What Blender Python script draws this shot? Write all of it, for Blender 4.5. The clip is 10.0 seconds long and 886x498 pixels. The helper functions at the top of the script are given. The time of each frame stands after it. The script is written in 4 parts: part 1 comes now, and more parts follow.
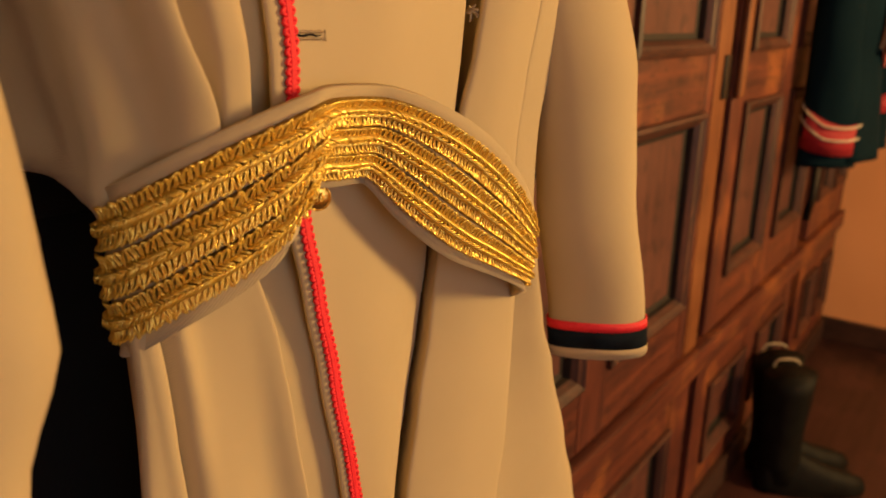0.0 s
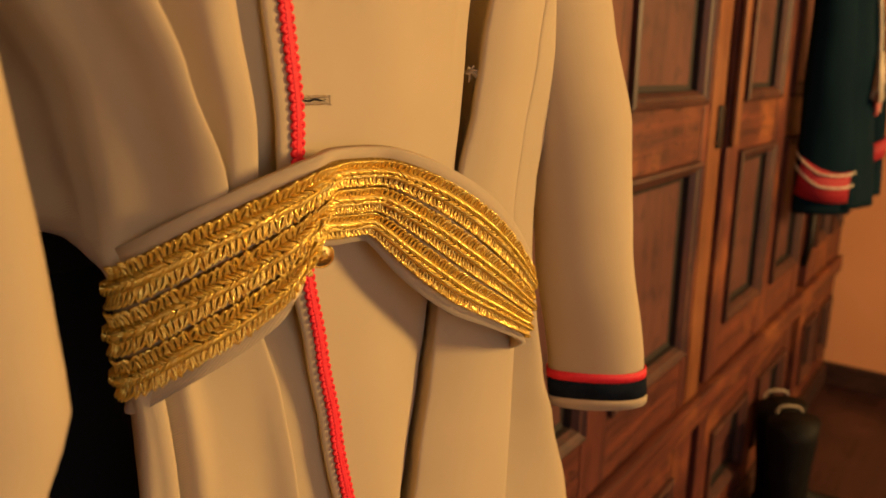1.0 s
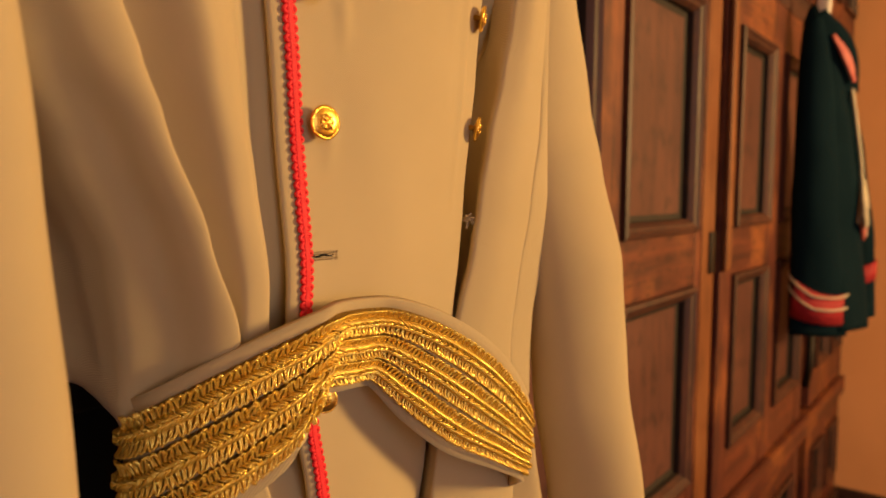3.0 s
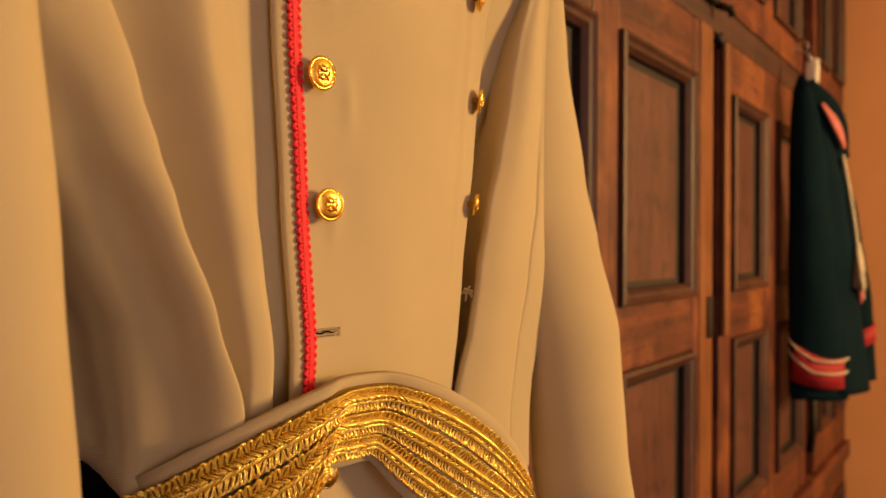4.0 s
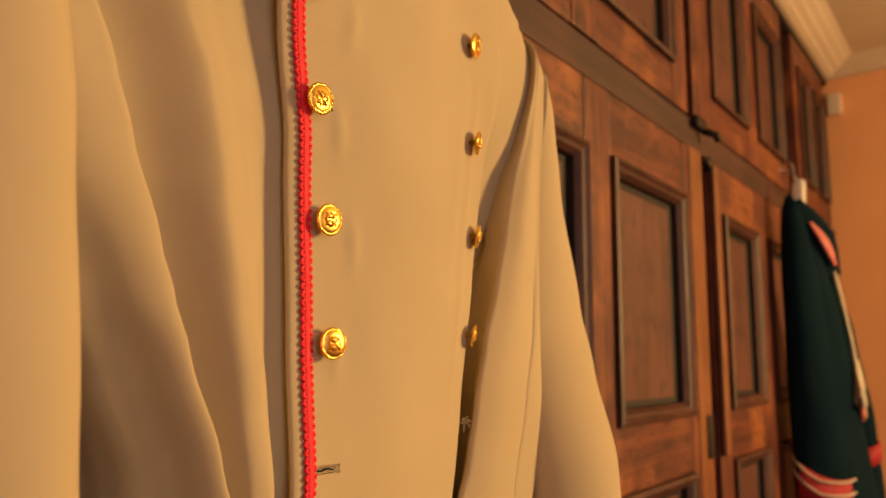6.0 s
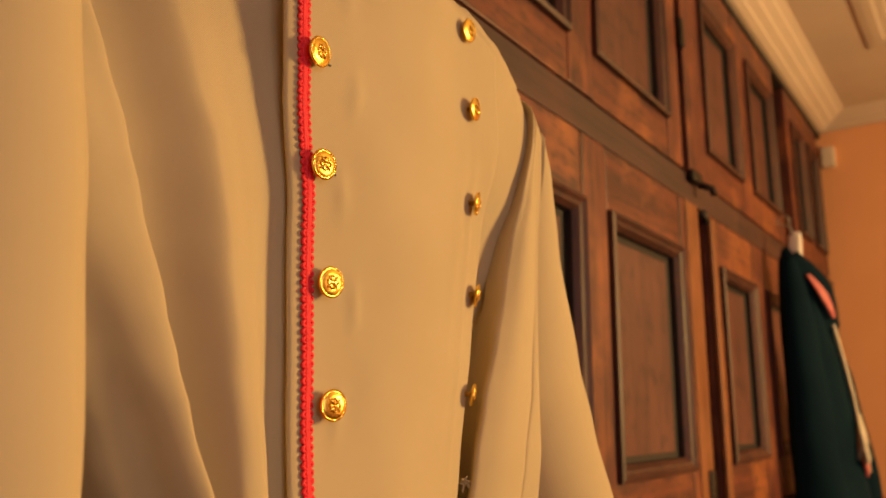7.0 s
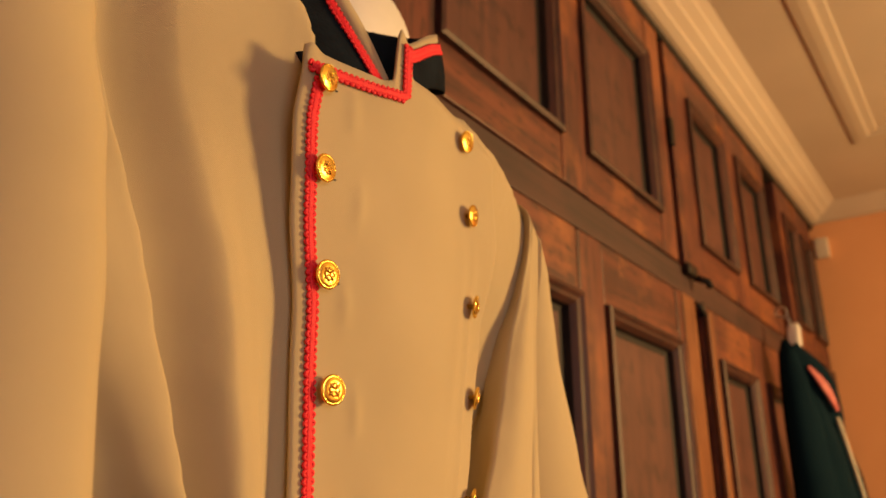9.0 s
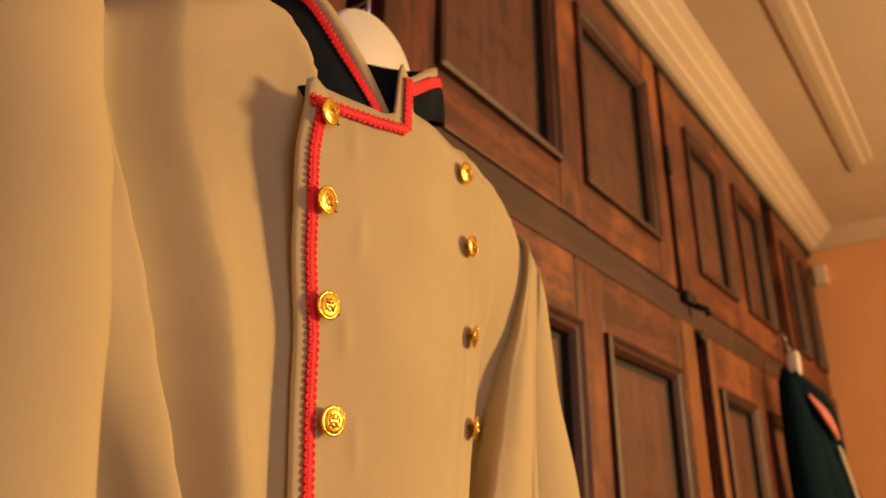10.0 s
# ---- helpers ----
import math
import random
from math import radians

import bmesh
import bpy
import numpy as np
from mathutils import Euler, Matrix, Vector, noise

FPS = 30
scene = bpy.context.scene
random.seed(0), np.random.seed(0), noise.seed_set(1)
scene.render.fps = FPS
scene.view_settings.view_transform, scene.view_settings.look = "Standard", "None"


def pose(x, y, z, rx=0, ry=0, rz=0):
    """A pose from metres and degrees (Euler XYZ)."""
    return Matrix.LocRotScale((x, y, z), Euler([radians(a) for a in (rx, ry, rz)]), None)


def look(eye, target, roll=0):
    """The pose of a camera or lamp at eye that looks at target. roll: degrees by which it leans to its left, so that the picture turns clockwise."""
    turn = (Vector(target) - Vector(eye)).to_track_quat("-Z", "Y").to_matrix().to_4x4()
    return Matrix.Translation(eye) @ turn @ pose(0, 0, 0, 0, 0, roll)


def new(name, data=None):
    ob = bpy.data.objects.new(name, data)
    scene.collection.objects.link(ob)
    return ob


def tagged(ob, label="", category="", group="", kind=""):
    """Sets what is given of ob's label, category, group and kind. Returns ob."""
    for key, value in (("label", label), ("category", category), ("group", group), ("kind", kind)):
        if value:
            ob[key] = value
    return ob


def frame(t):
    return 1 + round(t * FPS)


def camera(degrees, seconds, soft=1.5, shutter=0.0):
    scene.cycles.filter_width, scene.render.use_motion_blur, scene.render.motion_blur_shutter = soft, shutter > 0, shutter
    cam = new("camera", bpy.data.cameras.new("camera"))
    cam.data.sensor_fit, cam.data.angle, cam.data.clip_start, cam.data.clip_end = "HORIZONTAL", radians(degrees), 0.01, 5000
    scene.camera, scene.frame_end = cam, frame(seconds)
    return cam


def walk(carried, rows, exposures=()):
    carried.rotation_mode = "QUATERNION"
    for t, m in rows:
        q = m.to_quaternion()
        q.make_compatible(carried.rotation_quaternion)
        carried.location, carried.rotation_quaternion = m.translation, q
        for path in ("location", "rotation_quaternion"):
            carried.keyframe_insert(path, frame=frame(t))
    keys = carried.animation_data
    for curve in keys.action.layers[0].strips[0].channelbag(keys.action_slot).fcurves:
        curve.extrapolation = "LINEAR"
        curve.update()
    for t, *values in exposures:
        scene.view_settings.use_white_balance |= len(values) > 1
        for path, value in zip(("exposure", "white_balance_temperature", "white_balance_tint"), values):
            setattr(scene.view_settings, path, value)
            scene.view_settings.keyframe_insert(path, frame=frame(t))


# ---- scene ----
cam = camera(62.8, 10.0)
PATH = [
    (0.0, pose(0.0000, -0.4532, 1.2040, 72.74, -0.45, -52.13)),
    (0.5, pose(-0.0025, -0.4550, 1.2072, 74.25, -0.35, -52.15)),
    (1.0, pose(-0.0054, -0.4569, 1.2121, 76.25, -0.33, -52.20)),
    (1.5, pose(-0.0089, -0.4591, 1.2171, 78.42, -0.34, -52.26)),
    (2.0, pose(-0.0127, -0.4616, 1.2228, 80.80, -0.37, -52.29)),
    (2.5, pose(-0.0161, -0.4649, 1.2274, 83.03, -0.33, -52.26)),
    (4.0, pose(-0.0302, -0.4760, 1.2423, 90.10, -0.27, -52.29)),
    (4.5, pose(-0.0343, -0.4791, 1.2455, 92.35, -0.19, -52.31)),
    (5.0, pose(-0.0381, -0.4816, 1.2502, 94.61, -0.37, -52.35)),
    (5.5, pose(-0.0417, -0.4842, 1.2541, 96.61, -0.46, -52.40)),
    (7.0, pose(-0.0516, -0.4905, 1.2646, 102.41, -0.69, -52.61)),
    (7.5, pose(-0.0548, -0.4928, 1.2667, 104.06, -0.67, -52.61)),
    (8.0, pose(-0.0582, -0.4951, 1.2684, 105.86, -0.63, -52.64)),
    (8.5, pose(-0.0614, -0.4975, 1.2700, 107.58, -0.57, -52.64)),
    (9.0, pose(-0.0647, -0.5000, 1.2722, 109.34, -0.58, -52.66)),
    (9.5, pose(-0.0670, -0.5017, 1.2732, 110.53, -0.60, -52.68)),
    (10.0, pose(-0.0694, -0.5029, 1.2734, 111.40, -0.60, -52.76)),
]
walk(cam, PATH)
cam.data.dof.use_dof = True
cam.data.dof.focus_distance = 0.42
cam.data.dof.aperture_fstop = 8.0

# ---- world and lights ----
world = bpy.data.worlds.new("world")
scene.world = world
world.use_nodes = True
world.node_tree.nodes["Background"].inputs[0].default_value = (0.75, 0.85, 1.0, 1)
world.node_tree.nodes["Background"].inputs[1].default_value = 0.05


def area_lamp(name, eye, target, size_x, size_y, power, color):
    data = bpy.data.lights.new(name, "AREA")
    data.shape, data.size, data.size_y, data.energy, data.color = "RECTANGLE", size_x, size_y, power, color
    ob = new(name, data)
    ob.matrix_world = look(eye, target)
    return ob


# warm ceiling lamp of the room, out of view, and a dull window in the opposite wall
area_lamp("room_lamp", (2.10, -2.40, 1.68), (0.65, -0.1, 1.0), 0.5, 0.5, 92, (1.0, 0.605, 0.222))
area_lamp("window_light", (-0.7, -2.8, 1.45), (0.4, 0, 1.1), 1.4, 1.4, 13, (0.86, 0.91, 1.0))

# ---- helpers of this scene: drawn in plan units of 0.7 m, floor at -0.57 ----
K, Z0 = 0.7, 0.57


def met(v):
    return Vector((K * v[0], K * v[1], K * (v[2] + Z0)))


def lerp_table(z, rows):
    """Smooth value from rows of (z, value), z rising."""
    if z <= rows[0][0]:
        return rows[0][1]
    for (a, va), (b, vb) in zip(rows, rows[1:]):
        if z <= b:
            u = (z - a) / (b - a)
            u = u * u * (3 - 2 * u) * 0.5 + u * 0.5
            return va + (vb - va) * u
    return rows[-1][1]


ROOT = {}


def empty(name, base, label, category, group="", kind=""):
    ob = new(name)
    ob.location = met(base)
    ROOT[ob] = met(base)
    return tagged(ob, label, category, group, kind)


def finish(bm, base, smooth):
    for v in bm.verts:
        v.co = met(v.co) - base
    bmesh.ops.recalc_face_normals(bm, faces=bm.faces)
    for f in bm.faces:
        f.smooth = smooth
    return bm


def part(name, bm, material, parent, label="", smooth=True, kind=""):
    """Links a bmesh in plan units as one mesh under a thing or a part."""
    root = ROOT[parent]
    mesh = bpy.data.meshes.new(name)
    finish(bm, root, smooth).to_mesh(mesh)
    bm.free()
    mesh.materials.append(material)
    ob = new(name, mesh)
    ob.parent = parent
    ROOT[ob] = root
    return tagged(ob, label, kind=kind)


def thing(name, bm, material, label, category="", kind="", smooth=False, base=None):
    lo = Vector([min(v.co[i] for v in bm.verts) for i in range(3)])
    hi = Vector([max(v.co[i] for v in bm.verts) for i in range(3)])
    base = base or ((lo.x + hi.x) / 2, (lo.y + hi.y) / 2, lo.z)
    mesh = bpy.data.meshes.new(name)
    finish(bm, met(base), smooth).to_mesh(mesh)
    bm.free()
    mesh.materials.append(material)
    ob = new(name, mesh)
    ob.location = met(base)
    ROOT[ob] = met(base)
    return tagged(ob, label, category, kind=kind)


def box(bm, x0, x1, y0, y1, z0, z1, bevel=0.0):
    b = bmesh.new()
    bmesh.ops.create_cube(b, size=1)
    for v in b.verts:
        v.co = ((x0 + x1) / 2 + v.co.x * (x1 - x0), (y0 + y1) / 2 + v.co.y * (y1 - y0), (z0 + z1) / 2 + v.co.z * (z1 - z0))
    if bevel:
        bmesh.ops.bevel(b, geom=b.edges[:], offset=bevel, segments=2, affect="EDGES", profile=0.6)
    add(bm, b)
    return bm


def add(bm, other, m=None):
    new_verts = [bm.verts.new(m @ v.co if m else v.co) for v in other.verts]
    other.verts.index_update()
    for f in other.faces:
        try:
            bm.faces.new([new_verts[v.index] for v in f.verts])
        except ValueError:
            pass
    other.free()


def loft(rings, closed=True, cap=True):
    """A skin over rings of equally many points."""
    bm = bmesh.new()
    rows = [[bm.verts.new(p) for p in ring] for ring in rings]
    n = len(rows[0])
    for a, b in zip(rows, rows[1:]):
        for i in range(n if closed else n - 1):
            j = (i + 1) % n
            bm.faces.new((a[i], a[j], b[j], b[i]))
    if cap and closed:
        bm.faces.new(rows[0])
        bm.faces.new(rows[-1])
    return bm


def tube(points, radius, sides=8, taper=None):
    pts = [Vector(p) for p in points]
    rings = []
    for i, p in enumerate(pts):
        d = (pts[min(i + 1, len(pts) - 1)] - pts[max(i - 1, 0)]).normalized()
        side = d.cross(Vector((0.31, 0.87, 0.38))).normalized()
        up = side.cross(d)
        r = radius * (taper(i / (len(pts) - 1)) if taper else 1)
        rings.append([p + (side * math.cos(a) + up * math.sin(a)) * r for a in [math.tau * k / sides for k in range(sides)]])
    return loft(rings)


def sheet(rows, thick, offset):
    """A cloth of some thickness over rows of points; offset gives the way in which the second side lies."""
    bm = bmesh.new()
    off = Vector(offset) * thick
    front = [[bm.verts.new(p) for p in r] for r in rows]
    back = [[bm.verts.new(Vector(p) + off) for p in r] for r in rows]
    m, n = len(rows), len(rows[0])
    for i in range(m - 1):
        for j in range(n - 1):
            bm.faces.new((front[i][j], front[i][j + 1], front[i + 1][j + 1], front[i + 1][j]))
            bm.faces.new((back[i][j], back[i + 1][j], back[i + 1][j + 1], back[i][j + 1]))
    for i in range(m - 1):
        for j in (0, n - 1):
            bm.faces.new((front[i][j], front[i + 1][j], back[i + 1][j], back[i][j]))
    for j in range(n - 1):
        for i in (0, m - 1):
            bm.faces.new((front[i][j], back[i][j], back[i][j + 1], front[i][j + 1]))
    return bm


# ---- materials ----
def material(name, color, rough=0.6, metal=0.0):
    mat = bpy.data.materials.new(name)
    mat.use_nodes = True
    b = mat.node_tree.nodes["Principled BSDF"]
    b.inputs["Base Color"].default_value = (*color, 1)
    b.inputs["Roughness"].default_value = rough
    b.inputs["Metallic"].default_value = metal
    return mat, mat.node_tree.nodes, mat.node_tree.links, b


def noisy(name, dark, light, scale, rough=0.6, bump=0.1, stretch=(1, 1, 1), detail=6, metal=0.0, fine=0.0, fine_scale=900):
    """Two-scale procedural surface: broad mottling between two colours, fine grain in the bump."""
    mat, nodes, links, b = material(name, dark, rough, metal)
    co = nodes.new("ShaderNodeTexCoord")
    mp = nodes.new("ShaderNodeMapping")
    mp.inputs["Scale"].default_value = stretch
    links.new(co.outputs["Object"], mp.inputs[0])
    n1 = nodes.new("ShaderNodeTexNoise")
    n1.inputs["Scale"].default_value, n1.inputs["Detail"].default_value = scale, detail
    links.new(mp.outputs[0], n1.inputs["Vector"])
    ramp = nodes.new("ShaderNodeValToRGB")
    ramp.color_ramp.elements[0].position, ramp.color_ramp.elements[1].position = 0.32, 0.68
    ramp.color_ramp.elements[0].color, ramp.color_ramp.elements[1].color = (*dark, 1), (*light, 1)
    links.new(n1.outputs["Fac"], ramp.inputs[0])
    links.new(ramp.outputs[0], b.inputs["Base Color"])
    n2 = nodes.new("ShaderNodeTexNoise")
    n2.inputs["Scale"].default_value, n2.inputs["Detail"].default_value = fine_scale if fine else scale * 6, 4
    links.new(mp.outputs[0], n2.inputs["Vector"])
    bp = nodes.new("ShaderNodeBump")
    bp.inputs["Strength"].default_value, bp.inputs["Distance"].default_value = bump, 0.002
    links.new(n2.outputs["Fac"], bp.inputs["Height"])
    links.new(bp.outputs[0], b.inputs["Normal"])
    return mat


def twill(name, dark, light, pitch=0.0008, rough=0.85, sheen=0.15, gloss=0.25):
    """Wool twill: fine diagonal ribs and a faint uneven tone."""
    mat, nodes, links, b = material(name, dark, rough)
    b.inputs["Sheen Weight"].default_value = sheen
    b.inputs["Specular IOR Level"].default_value = gloss
    co = nodes.new("ShaderNodeTexCoord")
    mp = nodes.new("ShaderNodeMapping")
    mp.inputs["Rotation"].default_value = (0, radians(52), 0)
    links.new(co.outputs["Object"], mp.inputs[0])
    wave = nodes.new("ShaderNodeTexWave")
    wave.bands_direction = "Z"
    wave.inputs["Scale"].default_value = 0.314 / pitch
    wave.inputs["Distortion"].default_value, wave.inputs["Detail"].default_value, wave.inputs["Detail Scale"].default_value = 1.2, 2, 3
    links.new(mp.outputs[0], wave.inputs["Vector"])
    n1 = nodes.new("ShaderNodeTexNoise")
    n1.inputs["Scale"].default_value, n1.inputs["Detail"].default_value = 7, 8
    links.new(co.outputs["Object"], n1.inputs["Vector"])
    mixf = nodes.new("ShaderNodeMath")
    mixf.operation = "MULTIPLY_ADD"
    mixf.inputs[1].default_value = 0.26
    links.new(wave.outputs["Fac"], mixf.inputs[0])
    links.new(n1.outputs["Fac"], mixf.inputs[2])
    ramp = nodes.new("ShaderNodeValToRGB")
    ramp.color_ramp.elements[0].position, ramp.color_ramp.elements[1].position = 0.35, 0.95
    ramp.color_ramp.elements[0].color, ramp.color_ramp.elements[1].color = (*dark, 1), (*light, 1)
    links.new(mixf.outputs[0], ramp.inputs[0])
    links.new(ramp.outputs[0], b.inputs["Base Color"])
    bp = nodes.new("ShaderNodeBump")
    bp.inputs["Strength"].default_value, bp.inputs["Distance"].default_value = 0.35, 0.0004
    links.new(wave.outputs["Fac"], bp.inputs["Height"])
    links.new(bp.outputs[0], b.inputs["Normal"])
    return mat



def wood(name, dark, light, worn, grain_along="Z", rough=0.42):
    """Old varnished wood: grain streaks, broad blotches, worn patches and dents."""
    dark, light, worn = [(c[0] * 0.97, c[1] * 1.04, c[2] * 1.5) for c in (dark, light, worn)]
    mat, nodes, links, b = material(name, dark, rough)
    co = nodes.new("ShaderNodeTexCoord")
    mp = nodes.new("ShaderNodeMapping")
    mp.inputs["Scale"].default_value = (14, 14, 1.0) if grain_along == "Z" else (1.0, 14, 14)
    links.new(co.outputs["Object"], mp.inputs[0])
    grain = nodes.new("ShaderNodeTexNoise")
    grain.inputs["Scale"].default_value, grain.inputs["Detail"].default_value, grain.inputs["Distortion"].default_value = 3.0, 8, 0.6
    links.new(mp.outputs[0], grain.inputs["Vector"])
    ramp = nodes.new("ShaderNodeValToRGB")
    ramp.color_ramp.elements[0].position, ramp.color_ramp.elements[1].position = 0.33, 0.66
    ramp.color_ramp.elements[0].color, ramp.color_ramp.elements[1].color = (*dark, 1), (*light, 1)
    links.new(grain.outputs["Fac"], ramp.inputs[0])
    blot = nodes.new("ShaderNodeTexNoise")
    blot.inputs["Scale"].default_value, blot.inputs["Detail"].default_value, blot.inputs["Roughness"].default_value = 4.5, 9, 0.62
    links.new(co.outputs["Object"], blot.inputs["Vector"])
    patch = nodes.new("ShaderNodeMapRange")
    patch.inputs["From Min"].default_value, patch.inputs["From Max"].default_value = 0.50, 0.72
    links.new(blot.outputs["Fac"], patch.inputs["Value"])
    mix1 = nodes.new("ShaderNodeMixRGB")
    mix1.inputs[2].default_value = (*worn, 1)
    links.new(patch.outputs[0], mix1.inputs[0])
    links.new(ramp.outputs[0], mix1.inputs[1])
    stain = nodes.new("ShaderNodeTexNoise")
    stain.inputs["Scale"].default_value, stain.inputs["Detail"].default_value = 9, 10
    links.new(co.outputs["Generated"], stain.inputs["Vector"])
    spot = nodes.new("ShaderNodeMapRange")
    spot.inputs["From Min"].default_value, spot.inputs["From Max"].default_value = 0.52, 0.68
    spot.inputs["To Max"].default_value = 0.72
    links.new(stain.outputs["Fac"], spot.inputs["Value"])
    mix2 = nodes.new("ShaderNodeMixRGB")
    mix2.inputs[2].default_value = (dark[0] * 0.35, dark[1] * 0.35, dark[2] * 0.4, 1)
    links.new(spot.outputs[0], mix2.inputs[0])
    links.new(mix1.outputs[0], mix2.inputs[1])
    links.new(mix2.outputs[0], b.inputs["Base Color"])
    gloss = nodes.new("ShaderNodeMapRange")
    gloss.inputs["To Min"].default_value, gloss.inputs["To Max"].default_value = rough - 0.1, rough + 0.22
    links.new(blot.outputs["Fac"], gloss.inputs["Value"])
    links.new(gloss.outputs[0], b.inputs["Roughness"])
    bp = nodes.new("ShaderNodeBump")
    bp.inputs["Strength"].default_value, bp.inputs["Distance"].default_value = 0.35, 0.0012
    links.new(grain.outputs["Fac"], bp.inputs["Height"])
    links.new(bp.outputs[0], b.inputs["Normal"])
    return mat


BEIGE = twill("beige_twill", (0.46, 0.370, 0.215), (0.55, 0.450, 0.270))
GREEN = twill("green_wool", (0.0022, 0.011, 0.019), (0.0042, 0.017, 0.027), sheen=0.0, gloss=0.06)
CUFFRED = noisy("dull_red_cloth", (0.28, 0.006, 0.015), (0.38, 0.012, 0.025), 120, 0.7, 0.3)
NAVY = noisy("navy_velvet", (0.003, 0.006, 0.011), (0.007, 0.013, 0.021), 60, 0.95, 0.3)
BLACK = noisy("black_cloth", (0.0008, 0.0008, 0.0008), (0.002, 0.002, 0.002), 30, 1.0, 0.2)
RED = noisy("red_braid_thread", (0.80, 0.012, 0.028), (0.92, 0.025, 0.045), 300, 0.55, 0.4)
LINING = noisy("grey_lining", (0.10, 0.085, 0.07), (0.15, 0.13, 0.11), 60, 0.8, 0.2)
# near-black colour that paints the shade of grooves and door gaps
GAPSHADE = noisy("painted_gap_shade", (0.006, 0.003, 0.002), (0.012, 0.006, 0.004), 20, 0.7, 0.2)
PINK = noisy("pink_lining", (0.55, 0.12, 0.12), (0.65, 0.2, 0.18), 40, 0.6, 0.1)
GOLD = noisy("gold_metal", (0.85, 0.52, 0.08), (0.95, 0.64, 0.14), 200, 0.24, 0.1, metal=1.0)
BRAID = noisy("gold_thread", (0.22, 0.12, 0.018), (0.55, 0.34, 0.06), 900, 0.4, 0.9, metal=0.3)
WIRE = noisy("gold_wire", (0.92, 0.60, 0.08), (1.0, 0.78, 0.18), 300, 0.19, 0.1, metal=0.6)
SILVER = noisy("pale_braid", (0.45, 0.40, 0.30), (0.6, 0.55, 0.45), 200, 0.5, 0.3)
WOOD = wood("red_brown_varnish", (0.052, 0.0130, 0.0080), (0.150, 0.0370, 0.0150), (0.33, 0.098, 0.0200))
WOODRAIL = wood("red_brown_rail", (0.056, 0.0145, 0.0080), (0.165, 0.0410, 0.0150), (0.36, 0.112, 0.0210), "X")
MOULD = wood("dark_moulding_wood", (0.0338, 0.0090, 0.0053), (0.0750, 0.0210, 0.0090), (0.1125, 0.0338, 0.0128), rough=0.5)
PANEL = wood("brown_panel_wood", (0.0723, 0.0221, 0.0127), (0.1105, 0.0340, 0.0170), (0.1318, 0.0425, 0.0204), rough=0.5)
DARKWOOD = wood("dark_old_wood", (0.0200, 0.0072, 0.0040), (0.0440, 0.0155, 0.0080), (0.0700, 0.0240, 0.0105), "X", 0.5)
BANDWOOD = wood("dull_band_wood", (0.030, 0.0092, 0.0062), (0.058, 0.0180, 0.0105), (0.085, 0.0265, 0.0130), "X", 0.55)
EDGEWOOD = wood("worn_orange_wood", (0.1440, 0.0432, 0.0099), (0.2250, 0.0738, 0.0162), (0.2700, 0.0990, 0.0252))
ORANGE = noisy("orange_plaster", (0.73, 0.36, 0.165), (0.79, 0.40, 0.19), 3, 0.9, 0.1)
CREAM = noisy("cream_plaster", (0.62, 0.52, 0.41), (0.68, 0.57, 0.45), 3, 0.85, 0.08)
FLOOR = wood("red_brown_floor", (0.022, 0.007, 0.005), (0.045, 0.014, 0.009), (0.07, 0.022, 0.014), "X", 0.4)
WHITE = noisy("white_plastic", (0.72, 0.70, 0.66), (0.8, 0.78, 0.74), 20, 0.45, 0.05)
IRON = noisy("dark_iron", (0.012, 0.01, 0.009), (0.03, 0.025, 0.02), 60, 0.5, 0.3, metal=0.6)
STEEL = noisy("steel_wire", (0.4, 0.4, 0.4), (0.55, 0.55, 0.55), 60, 0.3, 0.05, metal=1.0)
LEATHER = noisy("black_leather", (0.0025, 0.0025, 0.0025), (0.007, 0.007, 0.0065), 30, 0.62, 0.25)
LEATHER.node_tree.nodes["Principled BSDF"].inputs["Specular IOR Level"].default_value = 0.15
NAVY.node_tree.nodes["Principled BSDF"].inputs["Specular IOR Level"].default_value = 0.15
CANVAS = noisy("pale_strap", (0.4, 0.34, 0.24), (0.5, 0.43, 0.31), 60, 0.8, 0.2)

# ---- room ----
XE, XW, YS, TOP = 4.43, -2.6, -4.4, 2.90
tagged(thing("floor", box(bmesh.new(), XW, XE, YS, 0.6, -0.67, -0.57), FLOOR, "worn red-brown wooden floor"), kind="structure")
tagged(thing("wall_east", box(bmesh.new(), XE, XE + 0.15, YS, 0.6, -0.57, TOP), ORANGE, "orange painted plaster wall"), kind="structure")
tagged(thing("wall_west", box(bmesh.new(), XW - 0.15, XW, YS, 0.6, -0.57, TOP), ORANGE, "orange painted plaster wall"), kind="structure")
tagged(thing("wall_north", box(bmesh.new(), XW, XE, 0.6, 0.75, -0.57, TOP), ORANGE, "orange painted plaster wall behind the wardrobe"), kind="structure")
tagged(thing("wall_south", box(bmesh.new(), XW, XE, YS - 0.15, YS, -0.57, TOP), ORANGE, "orange painted plaster wall"), kind="structure")
bm = box(bmesh.new(), XW - 0.15, XE + 0.15, YS - 0.15, 0.75, TOP, TOP + 0.1)
tagged(thing("ceiling", bm, CREAM, "cream plaster ceiling"), kind="structure")


def moulding(x0, y0, x1, y1, out, z_top, profile):
    """A straight run of moulded profile; rows of profile: way out from the wall, way down from z_top."""
    ends = []
    for x, y in ((x0, y0), (x1, y1)):
        ends.append([(x + out[0] * a, y + out[1] * a, z_top - d) for a, d in profile])
    return loft(ends)


